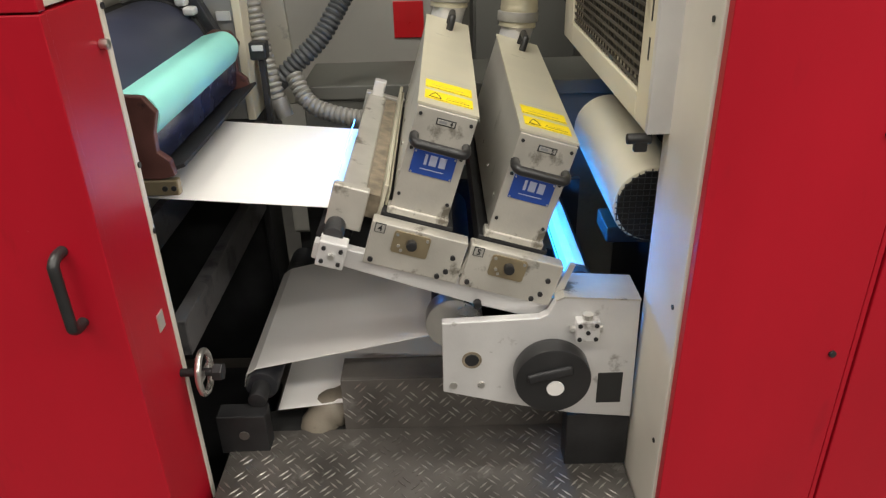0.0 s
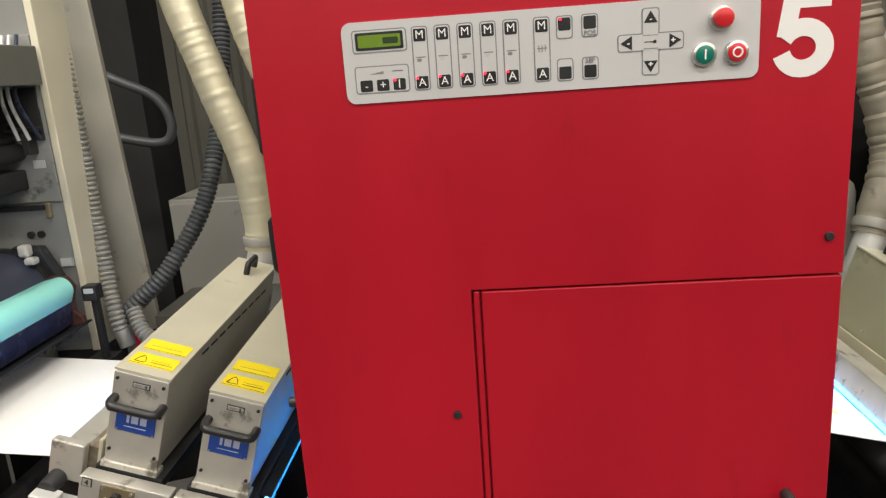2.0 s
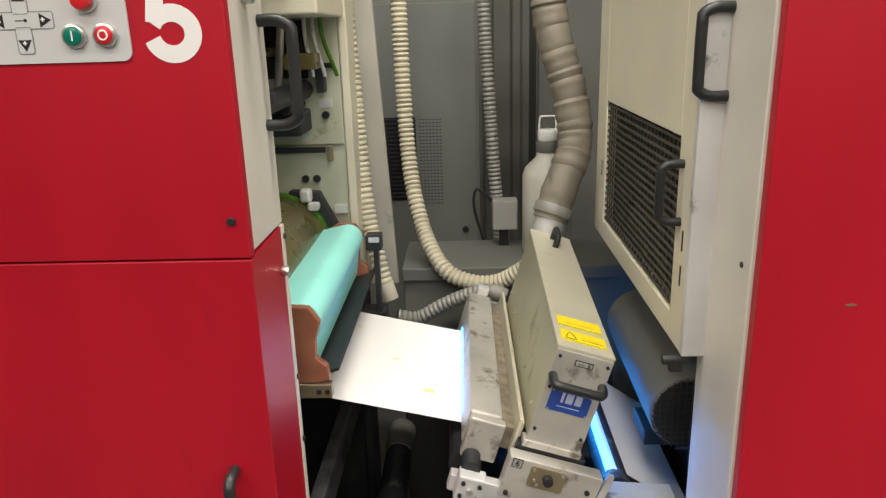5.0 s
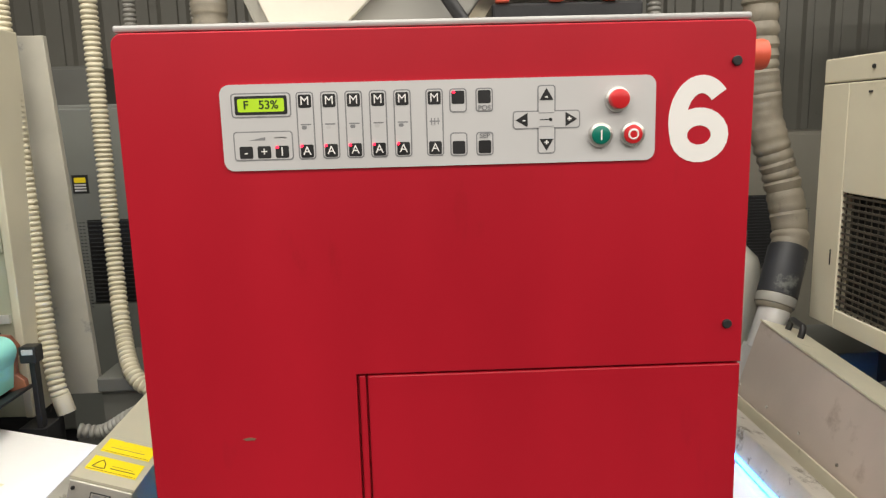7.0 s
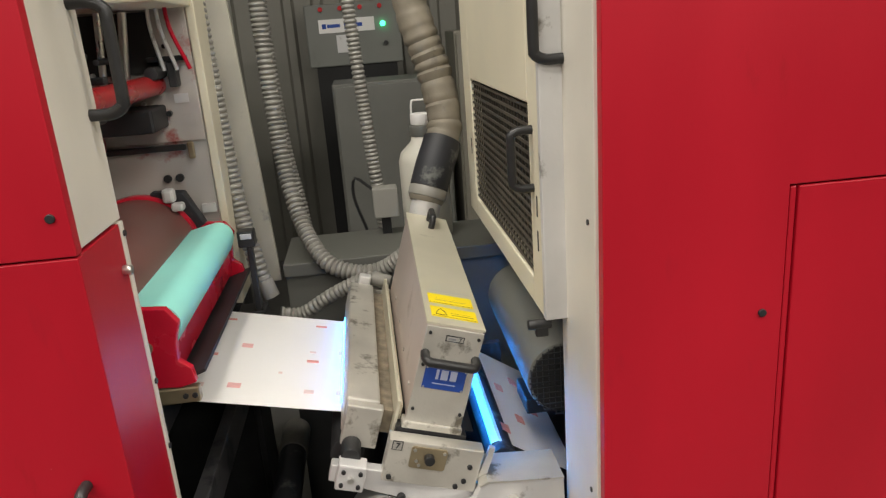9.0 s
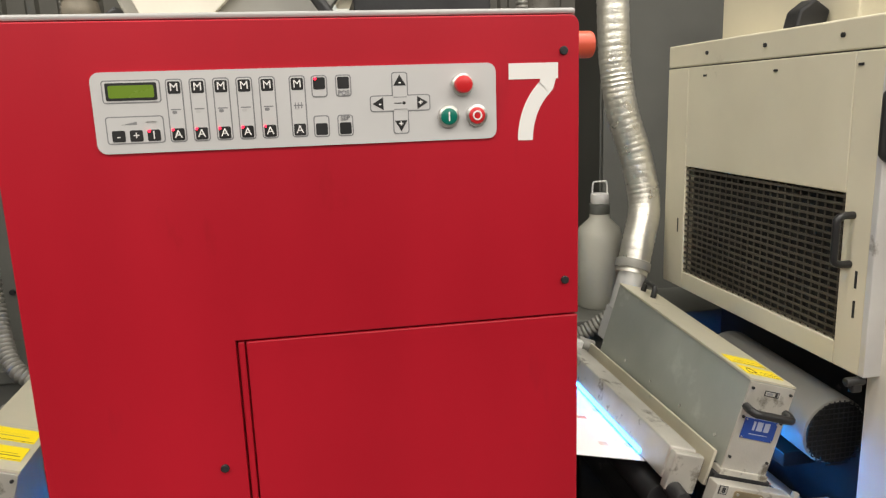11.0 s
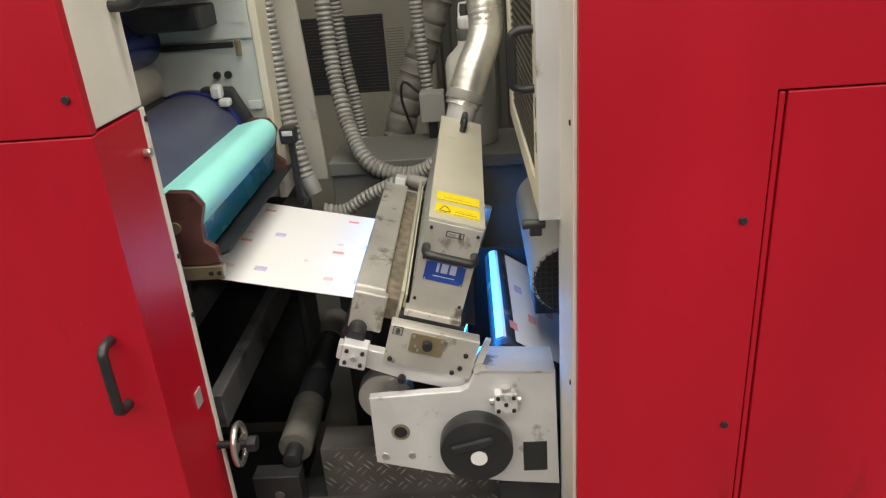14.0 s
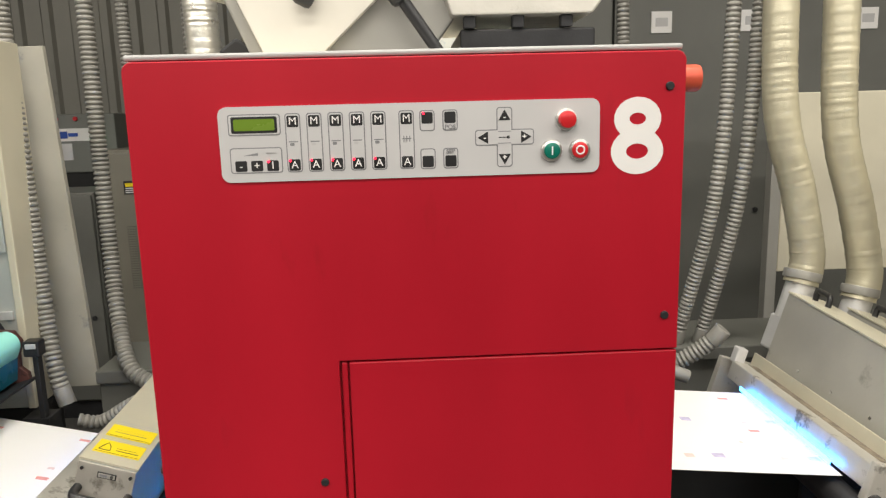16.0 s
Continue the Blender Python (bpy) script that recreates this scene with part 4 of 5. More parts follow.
    part("cylinder_rod", cy((-0.19, 0.80, 1.46), (-0.175, 0.80, 1.615), 0.008, 14), STEEL, u, "", True)
    part("blade_bar", bx(-0.30, -0.22, 0.25, 0.92, 1.155, 1.172, 0.003), ink2 if k == 5 else DARKST, u, "dark blade bar")
    for i, (x, z) in enumerate(((-0.045, 1.56), (-0.06, 1.40), (-0.05, 1.345), (-0.04, 1.12))):
        part("plate_tag", bx(x - 0.018, x + 0.016, 0.9355, 0.9379 if z > 1.305 else 0.9448, z, z + 0.022), PLATE if i % 2 else fr, u)
    for i in range(3):
        part("ink_tube", sweep([(-0.04 - 0.02 * i, 0.92, 1.75), (-0.05 - 0.02 * i, 0.88, 1.60), (-0.02 - 0.03 * i, 0.90, 1.48)], 0.005, 8, 0.02), PLATE if i else INK2.get(k, INK[7]), u, "", True)
    # doctor blade chamber with its mint cover
    c = thing("doctor_blade_chamber", pose(R - (0.018 if k == 4 else 0.0), 0, 0), "doctor blade chamber with mint green curved cover", "blade chamber", "doctor blade chambers")
    arc = [(-0.140, 1.074), (-0.09, 1.090)]
    arc += [(-0.014 + 0.036 * math.cos(radians(t)), 1.070 + 0.036 * math.sin(radians(t))) for t in range(105, -26, -13)]
    arc += [(0.010, 1.034)]
    inner = [(x * 0.94 - 0.004, z - 0.006) for x, z in arc]
    part("cover", prism(arc + inner[::-1], "y", 0.300, 0.872), MINT, c, "mint green curved cover", True)
    part("blade_body", prism([(-0.030, 1.05), (0.010, 1.034), (0.002, 0.972), (-0.05, 0.955)], "y", 0.300, 0.872), {5: MINT, 6: INK2[6], 7: TEAL}.get(k, ink), c)
    part("drip_tray", prism([(-0.03, 0.953), (0.046, 0.976), (0.048, 0.970), (-0.03, 0.943)], "y", 0.302, 0.89), DARKST, c, "dirty steel drip tray")
    endp = [(-0.115, 1.058), (-0.04, 1.108), (0.004, 1.104), (0.023, 1.076), (0.012, 1.04), (0.010, 1.005), (0.030, 0.988), (0.034, 0.960), (0.005, 0.953), (-0.10, 0.960)]
    part("end_plate", prism(endp, "y", 0.282, 0.299, bevel=0.002), {6: INK2[6], 5: RUST}.get(k, BROWNPL), c, "ink-stained end plate")
    part("end_plate", prism(endp, "y", 0.873, 0.89, bevel=0.002), {6: INK2[6], 5: RUST}.get(k, BROWNPL), c, "ink-stained end plate")
    part("end_bolt", cy((-0.04, 0.282, 1.035), (-0.04, 0.278, 1.035), 0.012, 20), BRASS, c)
    part("foot_bracket", bx(-0.09, 0.036, 0.280, 0.300, 0.922, 0.952, 0.003), BRASS, c, "worn brass-coloured bracket")
    for x in (0.012, 0.028):
        part("bolt", cy((x, 0.280, 0.937), (x, 0.277, 0.937), 0.005, 10), BLACK, c)
    part("support_rail", bx(-0.09, -0.055, 0.300, 0.93, 0.915, 0.942, 0.002), DARKST, c)
    # web sensor on a stalk
    s = thing("web_sensor", pose(R, 0, 0), "black web edge sensor on a slim stalk", "sensor", "web sensors")
    part("sensor_box", bx(0.030, 0.072, 0.862, 0.90, 1.035, 1.078, 0.004), BLACK, s)
    part("sensor_window", bx(0.038, 0.066, 0.859, 0.862, 1.058, 1.072, 0.002), PLATE, s)
    part("stalk", bx(0.048, 0.062, 0.87, 0.895, 0.86, 1.034, 0.002), BLACK, s)
    part("stalk_foot", bx(0.0, 0.072, 0.868, 0.935, 0.80, 0.86, 0.002), DARKST, s)
    # lower works: idler roller, rails, handwheel
    l = thing("idler_roller", pose(R, 0, 0), "dusty black idler roller below the paper web", "roller", "idler rollers")
    rx, rz = (0.095, 0.465) if k != 4 else (0.088, 0.445)
    part("roller", cy((rx, 0.33, rz), (rx, 0.93, rz), 0.036, 32, 0.004), RUBBER, l, "", True)
    if k != 4:
        part("dusty_sleeve", cy((rx, 0.327, rz), (rx, 0.50, rz), 0.039, 32, 0.004), CAKED, l, "dust-caked grey roller sleeve", True)
        part("dusty_sleeve", cy((rx, 0.80, rz), (rx, 0.932, rz), 0.039, 32, 0.004), CAKED, l, "dust-caked grey roller sleeve", True)
    part("bracket_bolt", cy((rx - 0.03, 0.256, rz - 0.07), (rx - 0.03, 0.252, rz - 0.07), 0.011, 18, 0.001), TREAD, l)
    part("journal", cy((rx, 0.335, rz), (rx, 0.285, rz - 0.004), 0.020, 20, 0.003), DARKST, l, "", True)
    part("bearing", bx(rx - 0.085, rx + 0.02, 0.255, 0.300, rz - 0.12, rz - 0.02, 0.003), DARKST, l)
    part("bearing_post", bx(rx - 0.07, rx + 0.01, 0.26, 0.30, 0.0, rz - 0.12), DARKST, l)
    b = thing("cross_rail", pose(R, 0, 0), "dark grease-stained machine rail below the web", "machine rail", "machine rails")
    part("rail", bx(-0.035, -0.005, 0.235, 0.945, 0.60, 0.68, 0.003), RAIL, b, "worn grey steel rail")
    part("rail", bx(-0.16, -0.12, 0.235, 0.945, 0.72, 0.80, 0.003), RAIL, b)
    part("lower_frame", bx(-0.06, -0.0265, 0.19, 0.235, 0.08, 0.62, 0.003), DARKST, b)
    hw = thing("handwheel", pose(R, 0, 0), "small bright steel handwheel on the unit side", "handwheel", "handwheels")
    pts = [(0.042, 0.16 + 0.034 * math.cos(a * math.pi / 8), 0.615 + 0.042 * math.sin(a * math.pi / 8)) for a in range(17)]
    part("rim", sweep(pts, 0.0065, 10, 0.01), STEEL, hw, "", True)
    part("spokes", bx(0.039, 0.045, 0.128, 0.192, 0.609, 0.621), STEEL, hw)
    part("shaft", cy((-0.004, 0.16, 0.615), (0.075, 0.16, 0.615), 0.008, 14), DARKST, hw, "", True)
    part("nut", cy((0.058, 0.16, 0.615), (0.078, 0.16, 0.615), 0.017, 6, 0.003), DARKST, hw)


def chiller(X, k):
    """Grille box on the next unit's side, and the blower below it."""
    g = thing("grille_box", pose(X, 0, 0), "cream painted lamp cooling box with dark wire grille", "cooling box", "cooling boxes")
    x = -0.036
    part("front_frame", bx(x, 0.02, 0.188, 0.262, 1.048, 1.672, 0.003), CREAM, g, "cream painted steel")
    part("rear_frame", bx(x, 0.02, 0.895, 1.01, 1.048, 1.672, 0.003), CREAM, g, "cream painted steel")
    part("upper_panel", bx(x, 0.02, 0.2622, 0.8948, 1.402, 1.672, 0.003), CREAM, g, "cream painted steel")
    part("lower_panel", bx(x, 0.02, 0.2622, 0.8948, 1.048, 1.098, 0.003), CREAM, g, "cream painted steel")
    # near-black sheet paints the box's dark inside behind the wires
    part("shade_backing", bx(-0.008, 0.018, 0.2622, 0.8948, 1.098, 1.402), GLOOM, g)
    wires = bmesh.new()
    for i in range(19):
        z = 1.106 + i * 0.016
        bx(x + 0.004, x + 0.007, 0.2622, 0.8948, z - 0.0028, z + 0.0028, bm=wires)
    for j in range(24):
        y = 0.274 + j * 0.0265
        bx(x + 0.0072, x + 0.0096, y - 0.002, y + 0.002, 1.098, 1.402, bm=wires)
    part("wire_grille", wires, MESHD, g, "woven wire grille")
    part("edge_strip", bx(x - 0.002, 0.02, 0.172, 0.1875, 1.05, 1.67, 0.002), PLATE, g, "bare metal edge")
    part("handle", bow_handle((x, 0.235, 1.265), (x, 0.235, 1.362), (-0.036, 0, 0), 0.0075), BLACK, g, "black bow handle", True)
    for z in (1.16, 1.22):
        part("slot", bx(x - 0.001, x + 0.002, 0.212, 0.218, z, z + 0.035), GLOOM, g)
    part("slot", bx(x - 0.001, x + 0.002, 0.925, 0.930, 1.21, 1.25), GLOOM, g)
    for y in (0.24, 0.5, 0.8):
        part("hook", bx(x - 0.003, x + 0.001, y, y + 0.012, 1.645, 1.650), DARKST, g)
    part("latch", cy((x + 0.01, 0.185, 1.04), (x - 0.03, 0.185, 1.04), 0.009, 14, 0.002), BLACK, g, "", True)
    part("latch", bx(x - 0.018, x + 0.004, 0.178, 0.192, 1.018, 1.0475, 0.003), BLACK, g)
    part("side_lid", bx(x, 0.3, 0.19, 1.01, 1.6745, 1.735, 0.004), CREAM, g, "cream painted lid with a stained edge")
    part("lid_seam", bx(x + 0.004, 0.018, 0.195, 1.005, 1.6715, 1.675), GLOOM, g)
    for y in (0.30, 0.55, 0.80):
        part("lid_screw", cy((x, y, 1.705), (x - 0.004, y, 1.705), 0.005, 10), DARKST, g)
    part("head_block", bx(0.09, 0.30, 0.42, 0.95, 1.7355, 1.98, 0.006), CREAM, g, "beige machine block")
    part("clamp_knob", prism([(0.0, 1.736), (0.075, 1.736), (0.085, 1.775), (0.045, 1.80), (0.01, 1.775)], "y", 0.50, 0.55, bevel=0.006), DARKST, g, "dark clamp")
    f = thing("blower", pose(X, 0, 0), {4: "cream painted blower pipe with mesh end below the grille", 7: "grey blower pipe with mesh end below the grille"}.get(k, "dull blower pipe below the cooling grille"), "blower", "blowers")
    zc, xc, r = 0.858, 0.036, 0.079
    part("pipe", cy((xc, 0.325, zc), (xc, 0.76, zc + 0.02), r, 40, 0.006), {4: CREAM, 7: CABLIGHT}.get(k, CABGREY), f, "", True)
    # near-black disc paints the pipe's inner shade behind the mesh
    part("mesh_end", cy((xc, 0.3245, zc), (xc, 0.318, zc), r - 0.008, 36), GLOOM, f, "black disc as shade behind the mesh")
    mesh = bmesh.new()
    for i in range(-6, 7):
        h = math.sqrt(max(0, 0.077 ** 2 - (i * 0.012) ** 2))
        bx(xc + i * 0.012 - 0.001, xc + i * 0.012 + 0.001, 0.3155, 0.3178, zc - h, zc + h, bm=mesh)
        bx(xc - h, xc + h, 0.3132, 0.3152, zc + i * 0.012 - 0.001, zc + i * 0.012 + 0.001, bm=mesh)
    part("mesh", mesh, DARKST, f)
    part("bracket", bx(-0.03, 0.13, 0.40, 0.5, 0.74, 0.775, 0.003), DARKST, f)
    w = thing("unit_side_wall", pose(X, 0, 0), "near-black machine side wall", "machine wall", "machine side walls")
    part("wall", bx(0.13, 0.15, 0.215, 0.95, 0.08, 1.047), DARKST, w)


def tread_step(X, R, k):
    """Chequer plate step at the foot of the bay."""
    t = thing("tread_step", pose(X, 0, 0), "worn steel chequer plate step between the units", "step", "chequer plate steps")
    x0, x1 = max(R - X + 0.02, -0.86), -0.006
    xr = -0.60 if k == 4 else -0.53
    part("lower_plate", bx(x0, x1, 0.02, 0.318, 0.322, 0.330, 0.001), TREAD, t, "worn chequer plate")
    part("riser_plate", bx(xr, x1, 0.3182, 0.326, 0.322, 0.465, 0.001), TREAD, t)
    part("upper_plate", bx(xr, x1, 0.3262, 0.40, 0.458, 0.465, 0.001), TREAD, t)
    # near-black filler paints the shade under the step plates
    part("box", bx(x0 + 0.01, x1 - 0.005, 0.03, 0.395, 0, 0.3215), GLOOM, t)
    ribs = bmesh.new()

    def rib(c, d, n):
        # one lozenge rib: four base corners and a raised ridge
        c, d, n = Vector(c), Vector(d).normalized(), Vector(n)
        s = d.cross(n)
        a = [c + d * 0.0140, c + s * 0.0022, c - d * 0.0140, c - s * 0.0022]
        v = [ribs.verts.new(q) for q in a]
        p, q = ribs.verts.new(c + d * 0.009 + n * 0.0016), ribs.verts.new(c - d * 0.009 + n * 0.0016)
        for fc in ((v[0], v[1], p), (v[1], q, p), (v[1], v[2], q), (v[2], v[3], q), (v[3], p, q), (v[3], v[0], p)):
            ribs.faces.new(fc)

    def cover(ax, bxx, ay, by, at):
        nx, ny = int((bxx - ax) / 0.0092), int((by - ay) / 0.0092)
        for i in range(1, nx):
            for j in range(1, ny):
                # groups of parallel bars, turned from cell to cell
                gx, gy = (i + j) // 5, (i - j) // 5
                if (i + j) % 5 in (0, 1, 2, 3) and (i - j) % 5 == 2 and (gx + gy) % 2 == 0:
                    at(ax + i * 0.0092, ay + j * 0.0092, 1)
                elif (i - j) % 5 in (0, 1, 2, 3) and (i + j) % 5 == 2 and (gx + gy) % 2:
                    at(ax + i * 0.0092, ay + j * 0.0092, -1)

    cover(x0, x1, 0.02, 0.316, lambda x, y, s: rib((x, y, 0.3301), (1, s * -1, 0), (0, 0, 1)))
    cover(xr, x1, 0.33, 0.465, lambda x, z, s: rib((x, 0.3181, z), (1, 0, s * -1), (0, -1, 0)))
    tagged(part("chequer_ribs", ribs, TREADRIB, t, "raised chequer ribs"), kind="stuff")
    sb = thing("rear_bench", pose(X, 0, 0), "grey steel machine bench behind the web", "machine base", "machine benches")
    part("bench_body", bx(R - X + 0.10, 0.3, 1.12, 1.40, 0.0, 0.862, 0.004), CABGREY, sb)
    part("bench_top", bx(R - X + 0.098, 0.3, 1.105, 1.40, 0.8625, 0.904, 0.004), CABGREY, sb, "dusty grey bench top")
    # skirt is near-black, not bench grey: the bay's shade put into its colour
    part("bench_shade_skirt", bx(R - X + 0.10, -0.02, 0.985, 1.06, 0.0, 0.62, 0.004), GLOOM, sb)


def exhaust(X, k):
    a = radians(TILT)
    for i in range(2 if k in (4, 8) else 1):
        s = -SLIDE * i
        bx0 = X - 0.292 + s * math.cos(a) + 0.05 * math.cos(a) + 0.262 * math.sin(a)
        z0 = 0.850 - s * math.sin(a) - 0.05 * math.sin(a) + 0.262 * math.cos(a)
        if k == 8:
            pts = [(bx0, 0.945, z0), (bx0 + 0.02, 0.955, z0 + 0.08), (bx0 - 0.01, 0.97, z0 + 0.26), (bx0 - 0.07, 0.98, z0 + 0.50), (bx0 - 0.08, 1.0, z0 + 0.9), (bx0 - 0.08, 1.05, 2.6)]
        elif k == 4:
            pts = [(bx0, 0.945, z0), (bx0 + 0.005, 0.95, z0 + 0.08), (bx0 - 0.015, 0.955, z0 + 0.25), (bx0 - 0.085, 0.96, z0 + 0.48), (bx0 - 0.17, 0.98, z0 + 0.80), (bx0 - 0.25, 1.05, 2.6)]
        else:
            pts = [(bx0, 0.950, z0), (bx0 + 0.03, 0.975, z0 + 0.08), (bx0 + 0.075, 1.03, z0 + 0.19), (bx0 + 0.06, 1.06, z0 + 0.33), (bx0 + 0.01, 1.08, z0 + 0.52), (bx0 - 0.01, 1.09, z0 + 0.80), (bx0 - 0.01, 1.1, 2.6)]
        m2 = {4: CREAMDUCT, 5: DUSTDUCT, 6: DUSTDUCT, 7: FOIL, 8: CREAMDUCT}[k]
        duct(pts, 0.046, m2, {4: "cream and silver foil exhaust duct from a lamp", 5: "dusty grey-brown exhaust duct", 6: "dusty grey-brown exhaust duct", 7: "shiny silver foil exhaust duct", 8: "cream coloured foil exhaust duct"}[k], k * 3 + i)


def hoses(X, R, k):
    g = {5: HOSECREAM}.get(k, HOSE)
    lab = "cream corrugated hose hanging beside the frame" if k == 5 else "grey corrugated hose hanging beside the frame"
    hose([(R - 0.03, 1.08, 2.6), (R - 0.025, 1.08, 1.9), (R - 0.005, 1.06, 1.40), (R + 0.015, 1.03, 1.12), (R + 0.05, 0.98, 0.95), (R + 0.075, 0.97, 0.86)], 0.021, g, lab)
    hx = R + 0.115
    if k == 8:
        for dx in (0.0, 0.075):
            hose([(R + 0.57 + dx, 1.12, 2.6), (R + 0.545 + dx, 1.08, 1.95), (R + 0.515 + dx, 1.08, 1.40), (R + 0.44 + dx, 1.16, 0.90)], 0.019, HOSE, "grey corrugated hose hanging to the bench")
    if k == 4:
        hose([(R + 0.35, 1.5, 2.6), (R + 0.33, 1.4, 1.75), (R + 0.30, 1.2, 1.30), (R + 0.20, 1.08, 1.08), (R + 0.10, 1.03, 0.98), (R + 0.03, 1.03, 0.92)], 0.024, HOSEDARK, "dark grey corrugated hose curving down")
        hose([(R + 0.50, 1.5, 2.6), (R + 0.48, 1.4, 1.9), (R + 0.50, 1.3, 1.4), (R + 0.55, 1.20, 0.90)], 0.022, HOSEDARK, "dark grey corrugated hose")
        hose([(R + 0.11, 0.97, 0.97), (R + 0.16, 0.93, 0.90), (R + 0.28, 0.90, 0.87), (R + 0.40, 0.88, 0.88)], 0.021, HOSE, "grey corrugated hose lying on the bench")
        return
    hose([(hx - 0.01, 1.31, 2.6), (hx - 0.01, 1.30, 1.9), (hx, 1.27, 1.30), (hx + 0.035, 1.19, 1.05), (hx + 0.10, 1.08, 0.925), (hx + 0.18, 1.05, 0.880), (hx + 0.27, 1.03, 0.885), (hx + 0.36, 1.00, 0.95), (hx + 0.40, 0.985, 1.0)], 0.022, g if k == 5 else HOSE, "corrugated hose looping to the dryer")
    hose([(R + 0.06, 1.72, 2.6), (R + 0.065, 1.71, 1.8), (R + 0.085, 1.70, 1.20), (R + 0.125, 1.66, 0.90), (R + 0.15, 1.64, 0.45), (R + 0.15, 1.64, 0.0)], 0.019, HOSE, "grey corrugated hose hanging to the bench")
    hose([(R + 0.345, 1.52, 2.6), (R + 0.355, 1.50, 1.8), (R + 0.385, 1.47, 1.20), (R + 0.405, 1.46, 0.905), (R + 0.41, 1.46, 0.50), (R + 0.41, 1.46, 0.0)], 0.019, HOSE, "grey corrugated hose hanging to the bench")
    hose([(R + 0.09, 0.99, 0.80), (R + 0.15, 1.00, 0.79), (R + 0.24, 0.99, 0.84), (R + 0.34, 0.96, 0.885), (R + 0.40, 0.95, 0.87)], 0.018, HOSE, "grey corrugated hose lying behind the trough")


def bottle(X, k):
    b = thing("plastic_bottle", Matrix.Translation((X - 0.140, 1.265, 0.904)) @ Matrix.Scale(0.97, 4), "milky white plastic canister with capped neck", "bottle", "canisters")
    me = bmesh.new()
    prof = [(0.0, 0.0), (0.072, 0.0), (0.078, 0.01), (0.078, 0.25), (0.070, 0.275), (0.035, 0.31), (0.032, 0.335), (0.0, 0.335)]
    rings = [[me.verts.new((max(r, 0.0005) * math.cos(6.2832 * i / 28), max(r, 0.0005) * math.sin(6.2832 * i / 28), z)) for i in range(28)] for r, z in prof]
    for p, q in zip(rings, rings[1:]):
        for i in range(28):
            me.faces.new((p[i], p[(i + 1) % 28], q[(i + 1) % 28], q[i]))
    part("body", me, BOTTLE, b, "", True)
    part("collar", cy((0, 0, 0.325), (0, 0, 0.36), 0.036, 24, 0.003), CABGREY, b, "", True)
    part("cap", cy((0, 0, 0.36), (0, 0, 0.395), 0.031, 24, 0.004), WHITE, b, "white screw cap", True)
    part("bail", bow_handle((-0.026, 0, 0.385), (0.026, 0, 0.385), (0, 0, 0.05), 0.003), WHITE, b, "", True)
    j = thing("junction_box", pose(X - 0.305, 1.33, 0.904), "small grey junction box with a cable", "box", "junction boxes")
    part("box", bx(-0.002, 0.078, -0.03, 0.03, 0.06, 0.155, 0.004), CABLIGHT, j)
    part("post", bx(0.02, 0.05, 0.0, 0.02, 0, 0.06), DARKST, j)
    part("cable", sweep([(0.0, 0, 0.15), (-0.05, 0, 0.19), (-0.06, 0, 0.13), (-0.03, 0.0, 0.02)], 0.005, 8, 0.02), BLACK, j, "", True)


for k in (4, 5, 6, 7, 8):
    X, R = XS[k + 1], XS[k] + 0.771
    n = 2 if k in (4, 8) else 1
    digits = {4: (4, 5), 5: (6,), 6: (7,), 7: (8,), 8: (9, 10)}[k]
    dryer_station(X, n, digits)
    for i in range(n):
        lamp_cassette(X, -SLIDE * i, digits[n - 1 - i])
    paper_web(X, R, k)
    print_unit(R, k)
    chiller(X, k)
    tread_step(X, R, k)
    exhaust(X, k)
    hoses(X, R, k)
    if k != 4 and k != 8:
        bottle(X, k)
wp = thing("wrapped_pipe", pose(0, 0, 0), "pale plastic-wrapped pipe elbow below the paper", "pipe")
part("elbow", sweep([(-0.665, 0.345, 0.26), (-0.66, 0.350, 0.32), (-0.625, 0.37, 0.352), (-0.53, 0.395, 0.36)], lambda i: 0.044 + 0.003 * math.sin(i * 1.7), 14, 0.012), DUSTDUCT, wp, "crinkled pale wrapping", True)
part("pipe_base", sweep([(-0.67, 0.345, 0.0), (-0.668, 0.345, 0.15), (-0.665, 0.345, 0.27)], 0.026, 14, 0.03), DIRT, wp, "dirty pipe", True)

for pts in ([(3.90, 1.74, 0.0), (3.90, 1.74, 0.6), (3.95, 1.72, 0.86), (4.06, 1.75, 1.15), (4.15, 1.78, 1.40), (4.19, 1.80, 1.62), (4.19, 1.85, 2.6)],):
    wd = thing("wrapped_duct", pose(0, 0, 0), "dusty grey foil-wrapped duct behind the press", "duct", "wrapped ducts")
    part("tube", sweep(pts, lambda i: 0.058 * (1 + 0.05 * math.sin(i * 2.3) + 0.03 * math.sin(i * 5.1)), 18, 0.012), DUSTFOIL, wd, "", True)

# ---- behind the press ----


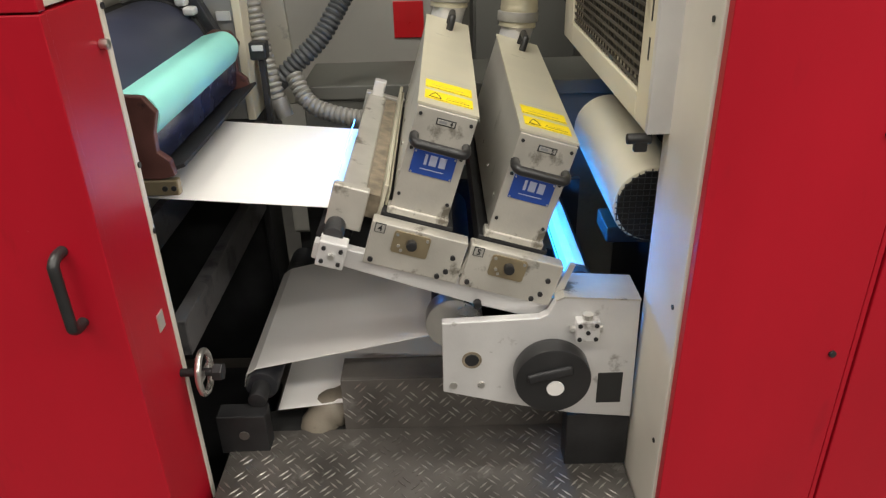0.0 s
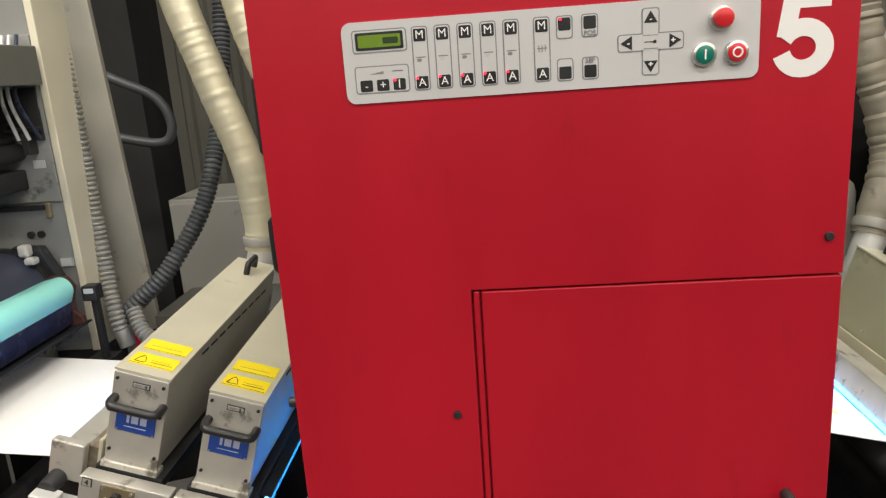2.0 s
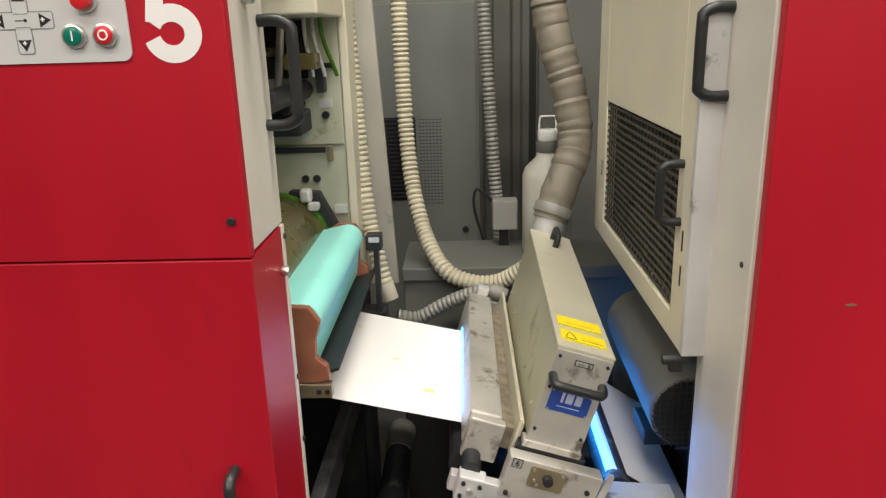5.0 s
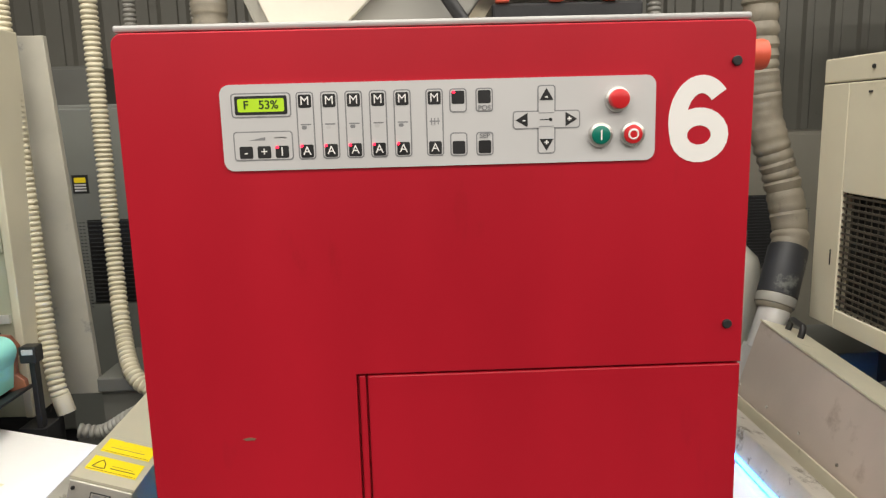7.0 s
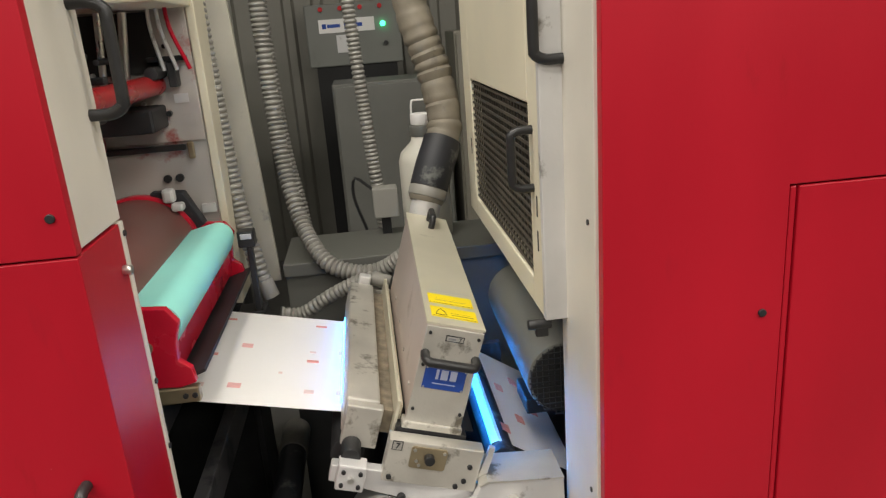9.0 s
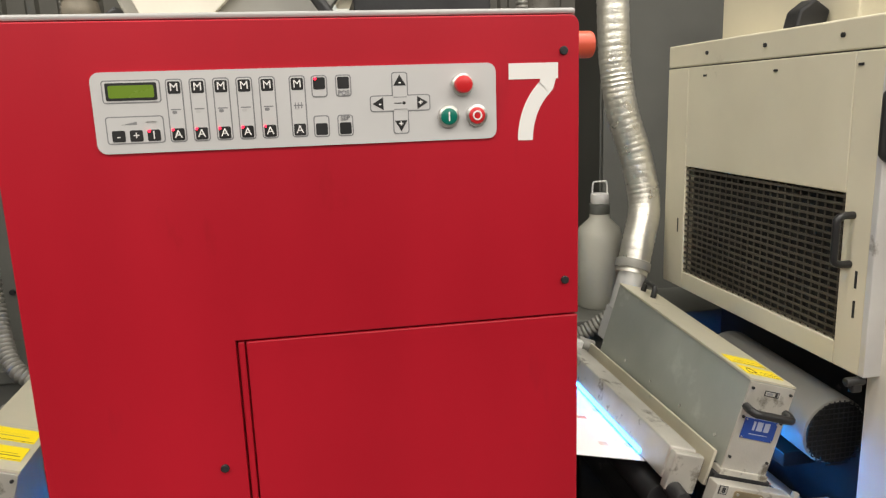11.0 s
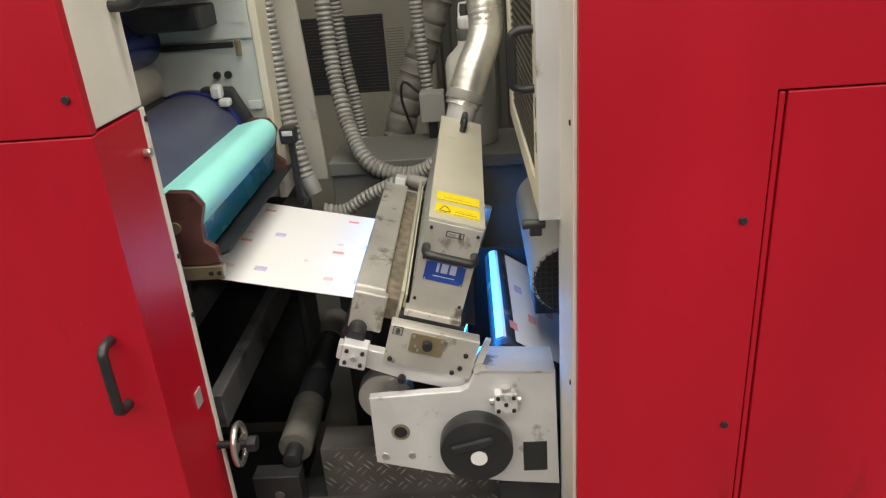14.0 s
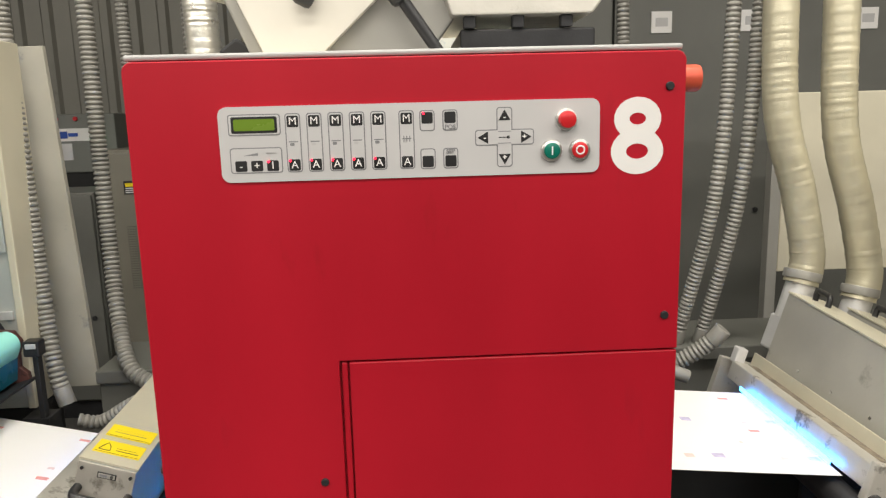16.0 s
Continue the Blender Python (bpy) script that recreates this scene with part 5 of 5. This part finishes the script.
def cabinet(x0, x1, y, z0, z1, material, label, louvre=None, depth=0.4):
    c = thing("electrical_cabinet", pose(0, 0, 0), label, "cabinet", "cabinets behind the press")
    part("body", bx(x0, x1, y + 0.02, y + depth, z0, z1, 0.005), material, c)
    part("door", bx(x0 + 0.01, x1 - 0.01, y, y + 0.0195, z0 + 0.015, z1 - 0.015, 0.004), material, c)
    part("plinth", bx(x0 + 0.02, x1 - 0.02, y + 0.03, y + depth, 0, z0), DARKST, c)
    part("door_lock", cy((x1 - 0.06, y, (z0 + z1) / 2 - 0.1), (x1 - 0.06, y - 0.012, (z0 + z1) / 2 - 0.1), 0.013, 16, 0.002), DARKST, c)
    if louvre:
        a, b, lo, hi = louvre
        # flat black sheet paints the shade between the fins
        part("louvre_hole", bx(a, b, y - 0.003, y - 0.0005, lo, hi), GLOOM, c)
        fins = bmesh.new()
        n = int((hi - lo) / 0.016)
        for i in range(n):
            z = lo + (i + 0.5) * (hi - lo) / n
            bx(a, b, y - 0.008, y - 0.0032, z - 0.003, z + 0.002, bm=fins)
        part("louvre", fins, DARKST, c, "dark ventilation louvre")
        holes = bmesh.new()
        for side in (a - 0.10, b + 0.012):
            for i in range(7):
                for j in range(26):
                    px, pz = side + i * 0.0135, lo - 0.02 + j * 0.0135
                    if x0 + 0.02 < px < x1 - 0.03:
                        bx(px, px + 0.008, y - 0.0015, y + 0.001, pz, pz + 0.0035, bm=holes)
        tagged(part("perforation", holes, DARKST, c, "rows of small slots"), kind="stuff")
    return c


cabinet(3.10, 4.05, 2.90, 0.10, 1.50, CABPALE, "pale grey cabinet with dark ventilation louvre", (3.315, 3.79, 0.77, 1.168))
cabinet(0.36, 1.12, 1.93, 0.10, 1.70, CABMID, "grey cabinet with dark ventilation louvre", (0.51, 0.87, 0.93, 1.26))
cabinet(-1.0, -0.38, 1.80, 0.10, 1.15, CABLIGHT, "low beige sheet-metal cabinet")
cabinet(-0.20, 0.30, 2.6, 0.10, 1.9, CABGREY, "plain grey electrical cabinet behind the press")
cabinet(1.40, 1.95, 2.5, 0.10, 1.72, CABGREY, "plain grey-green electrical cabinet behind the press")
cabinet(2.45, 3.05, 2.9, 0.10, 1.28, CABGREY, "low grey-green cabinet below the control box")
cabinet(4.75, 5.75, 2.55, 0.05, 2.4, CABGREY, "tall grey electrical cabinet")
cabinet(5.76, 6.55, 2.55, 0.05, 2.4, CABGREY, "tall grey electrical cabinet with labels")
cabinet(6.56, 7.6, 2.55, 0.05, 2.4, CABGREY, "tall grey electrical cabinet with labels")
pl = thing("mounting_panel", pose(0, 0, 0), "beige sheet-metal panel standing on the bench", "panel")
part("panel", bx(6.26, 6.95, 1.86, 1.89, 0.96, 1.69, 0.004), CREAM, pl)
part("stand", bx(6.21, 6.255, 1.85, 1.90, 0.0, 1.62, 0.003), CABLIGHT, pl, "slotted steel upright")
part("stand", bx(6.80, 6.84, 1.891, 1.93, 0.0, 1.4, 0.003), CABLIGHT, pl)
for x in (5.98, 6.42, 7.0):
    lb = thing("cabinet_label", pose(x, 2.545, 2.05), "small white printed label on grey cabinet", "label", "cabinet labels")
    part("card", bx(-0.05, 0.05, -0.004, 0.003, -0.05, 0.05), WHITE, lb)
    part("print_bar", bx(-0.03, 0.03, -0.005, -0.004, -0.02, 0.02), KEYPALE, lb)


def control_box(dx, dy):
    """A wall box with indicator lamps and a sign, on a stand."""
    cb = thing("control_box", pose(dx, dy, -0.015), "grey-green control box with a white maker's label and green lamp", "control box")
    part("box", bx(2.32, 2.90, 3.60, 3.95, 1.35, 1.72, 0.008), CABMID, cb)
    part("label_plate", bx(2.40, 2.74, 3.594, 3.60, 1.55, 1.63), WHITE, cb, "white sign with dark bars")
    for x0, x1, h in ((2.42, 2.445, 0.014), (2.452, 2.53, 0.010), (2.555, 2.60, 0.022), (2.605, 2.665, 0.011)):
        part("print_bar", bx(x0, x1, 3.591, 3.594, 1.59 - h, 1.59 + h), BLUEPL, cb)
    part("paper_label", bx(2.50, 2.62, 3.594, 3.60, 1.43, 1.535), PLATE, cb)
    part("lamp", cy((2.79, 3.60, 1.585), (2.79, 3.58, 1.585), 0.016, 16, 0.003), GREENLED, cb, "lit green indicator lamp")
    part("switch", cy((2.80, 3.60, 1.47), (2.80, 3.58, 1.47), 0.014, 14, 0.003), BLACK, cb)
    for i in range(4):
        part("indicator", cy((2.42 + i * 0.12, 3.60, 1.69), (2.42 + i * 0.12, 3.585, 1.69), 0.014, 14, 0.002), REDBTN, cb)
    part("leg", bx(2.36, 2.86, 3.62, 3.9, 0.015, 1.35), GLOOM, cb)


control_box(-0.02, 0.13)
br = thing("electrical_box", pose(0, 0, 0), "small grey wall box with conduits", "electrical box")
part("box", bx(-0.62, -0.42, 3.95, 4.06, 1.45, 1.75, 0.005), CABGREY, br)
for x in (-0.58, -0.47):
    part("conduit", cy((x, 4.03, 0), (x, 4.03, 1.45), 0.012, 10), CABLIGHT, br)
col = thing("steel_column", pose(0, 0, 0), "dark steel column with red painted side", "column")
part("column", bx(-1.42, -1.22, 2.2, 2.5, 0, 3.2, 0.004), GLOOM, col)
part("red_face", bx(-1.46, -1.4205, 2.2, 2.5, 0, 3.2, 0.004), RED, col)
cbl = thing("loop_cable", pose(0, 0, 0), "thick dark cable hanging in a loop", "cable")
part("cable", sweep([(-1.65, 1.7, 4.3), (-1.6, 1.7, 2.2), (-1.2, 1.7, 1.72), (-0.92, 1.7, 1.55), (-0.90, 1.7, 1.40), (-1.1, 1.7, 1.42), (-1.7, 1.7, 1.60), (-1.8, 1.7, 4.3)], 0.018, 10, 0.03), HOSEDARK, cbl, "", True)
rg = thing("red_tag", pose(0, 0, 0), "small red sign on the machine behind", "sign")
part("sign", bx(-0.53, -0.42, 1.794, 1.801, 0.90, 1.03, 0.002), REDBTN, rg)
for x, y, z in ((0.50, 1.93, 1.40), (3.25, 2.90, 1.30)):
    wn = thing("cabinet_sticker", pose(x, y, z), "small yellow and black sticker on grey cabinet", "sticker", "cabinet stickers")
    part("card", bx(-0.03, 0.03, -0.003, 0.0005, -0.035, 0.035), BLACK, wn)
    part("print_bar", bx(-0.022, 0.022, -0.0045, -0.003, 0.005, 0.025), YELLOW, wn)
    for i in range(3):
        part("print_bar", bx(-0.022, 0.022, -0.0045, -0.003, -0.028 + i * 0.011, -0.022 + i * 0.011), PLATE, wn)
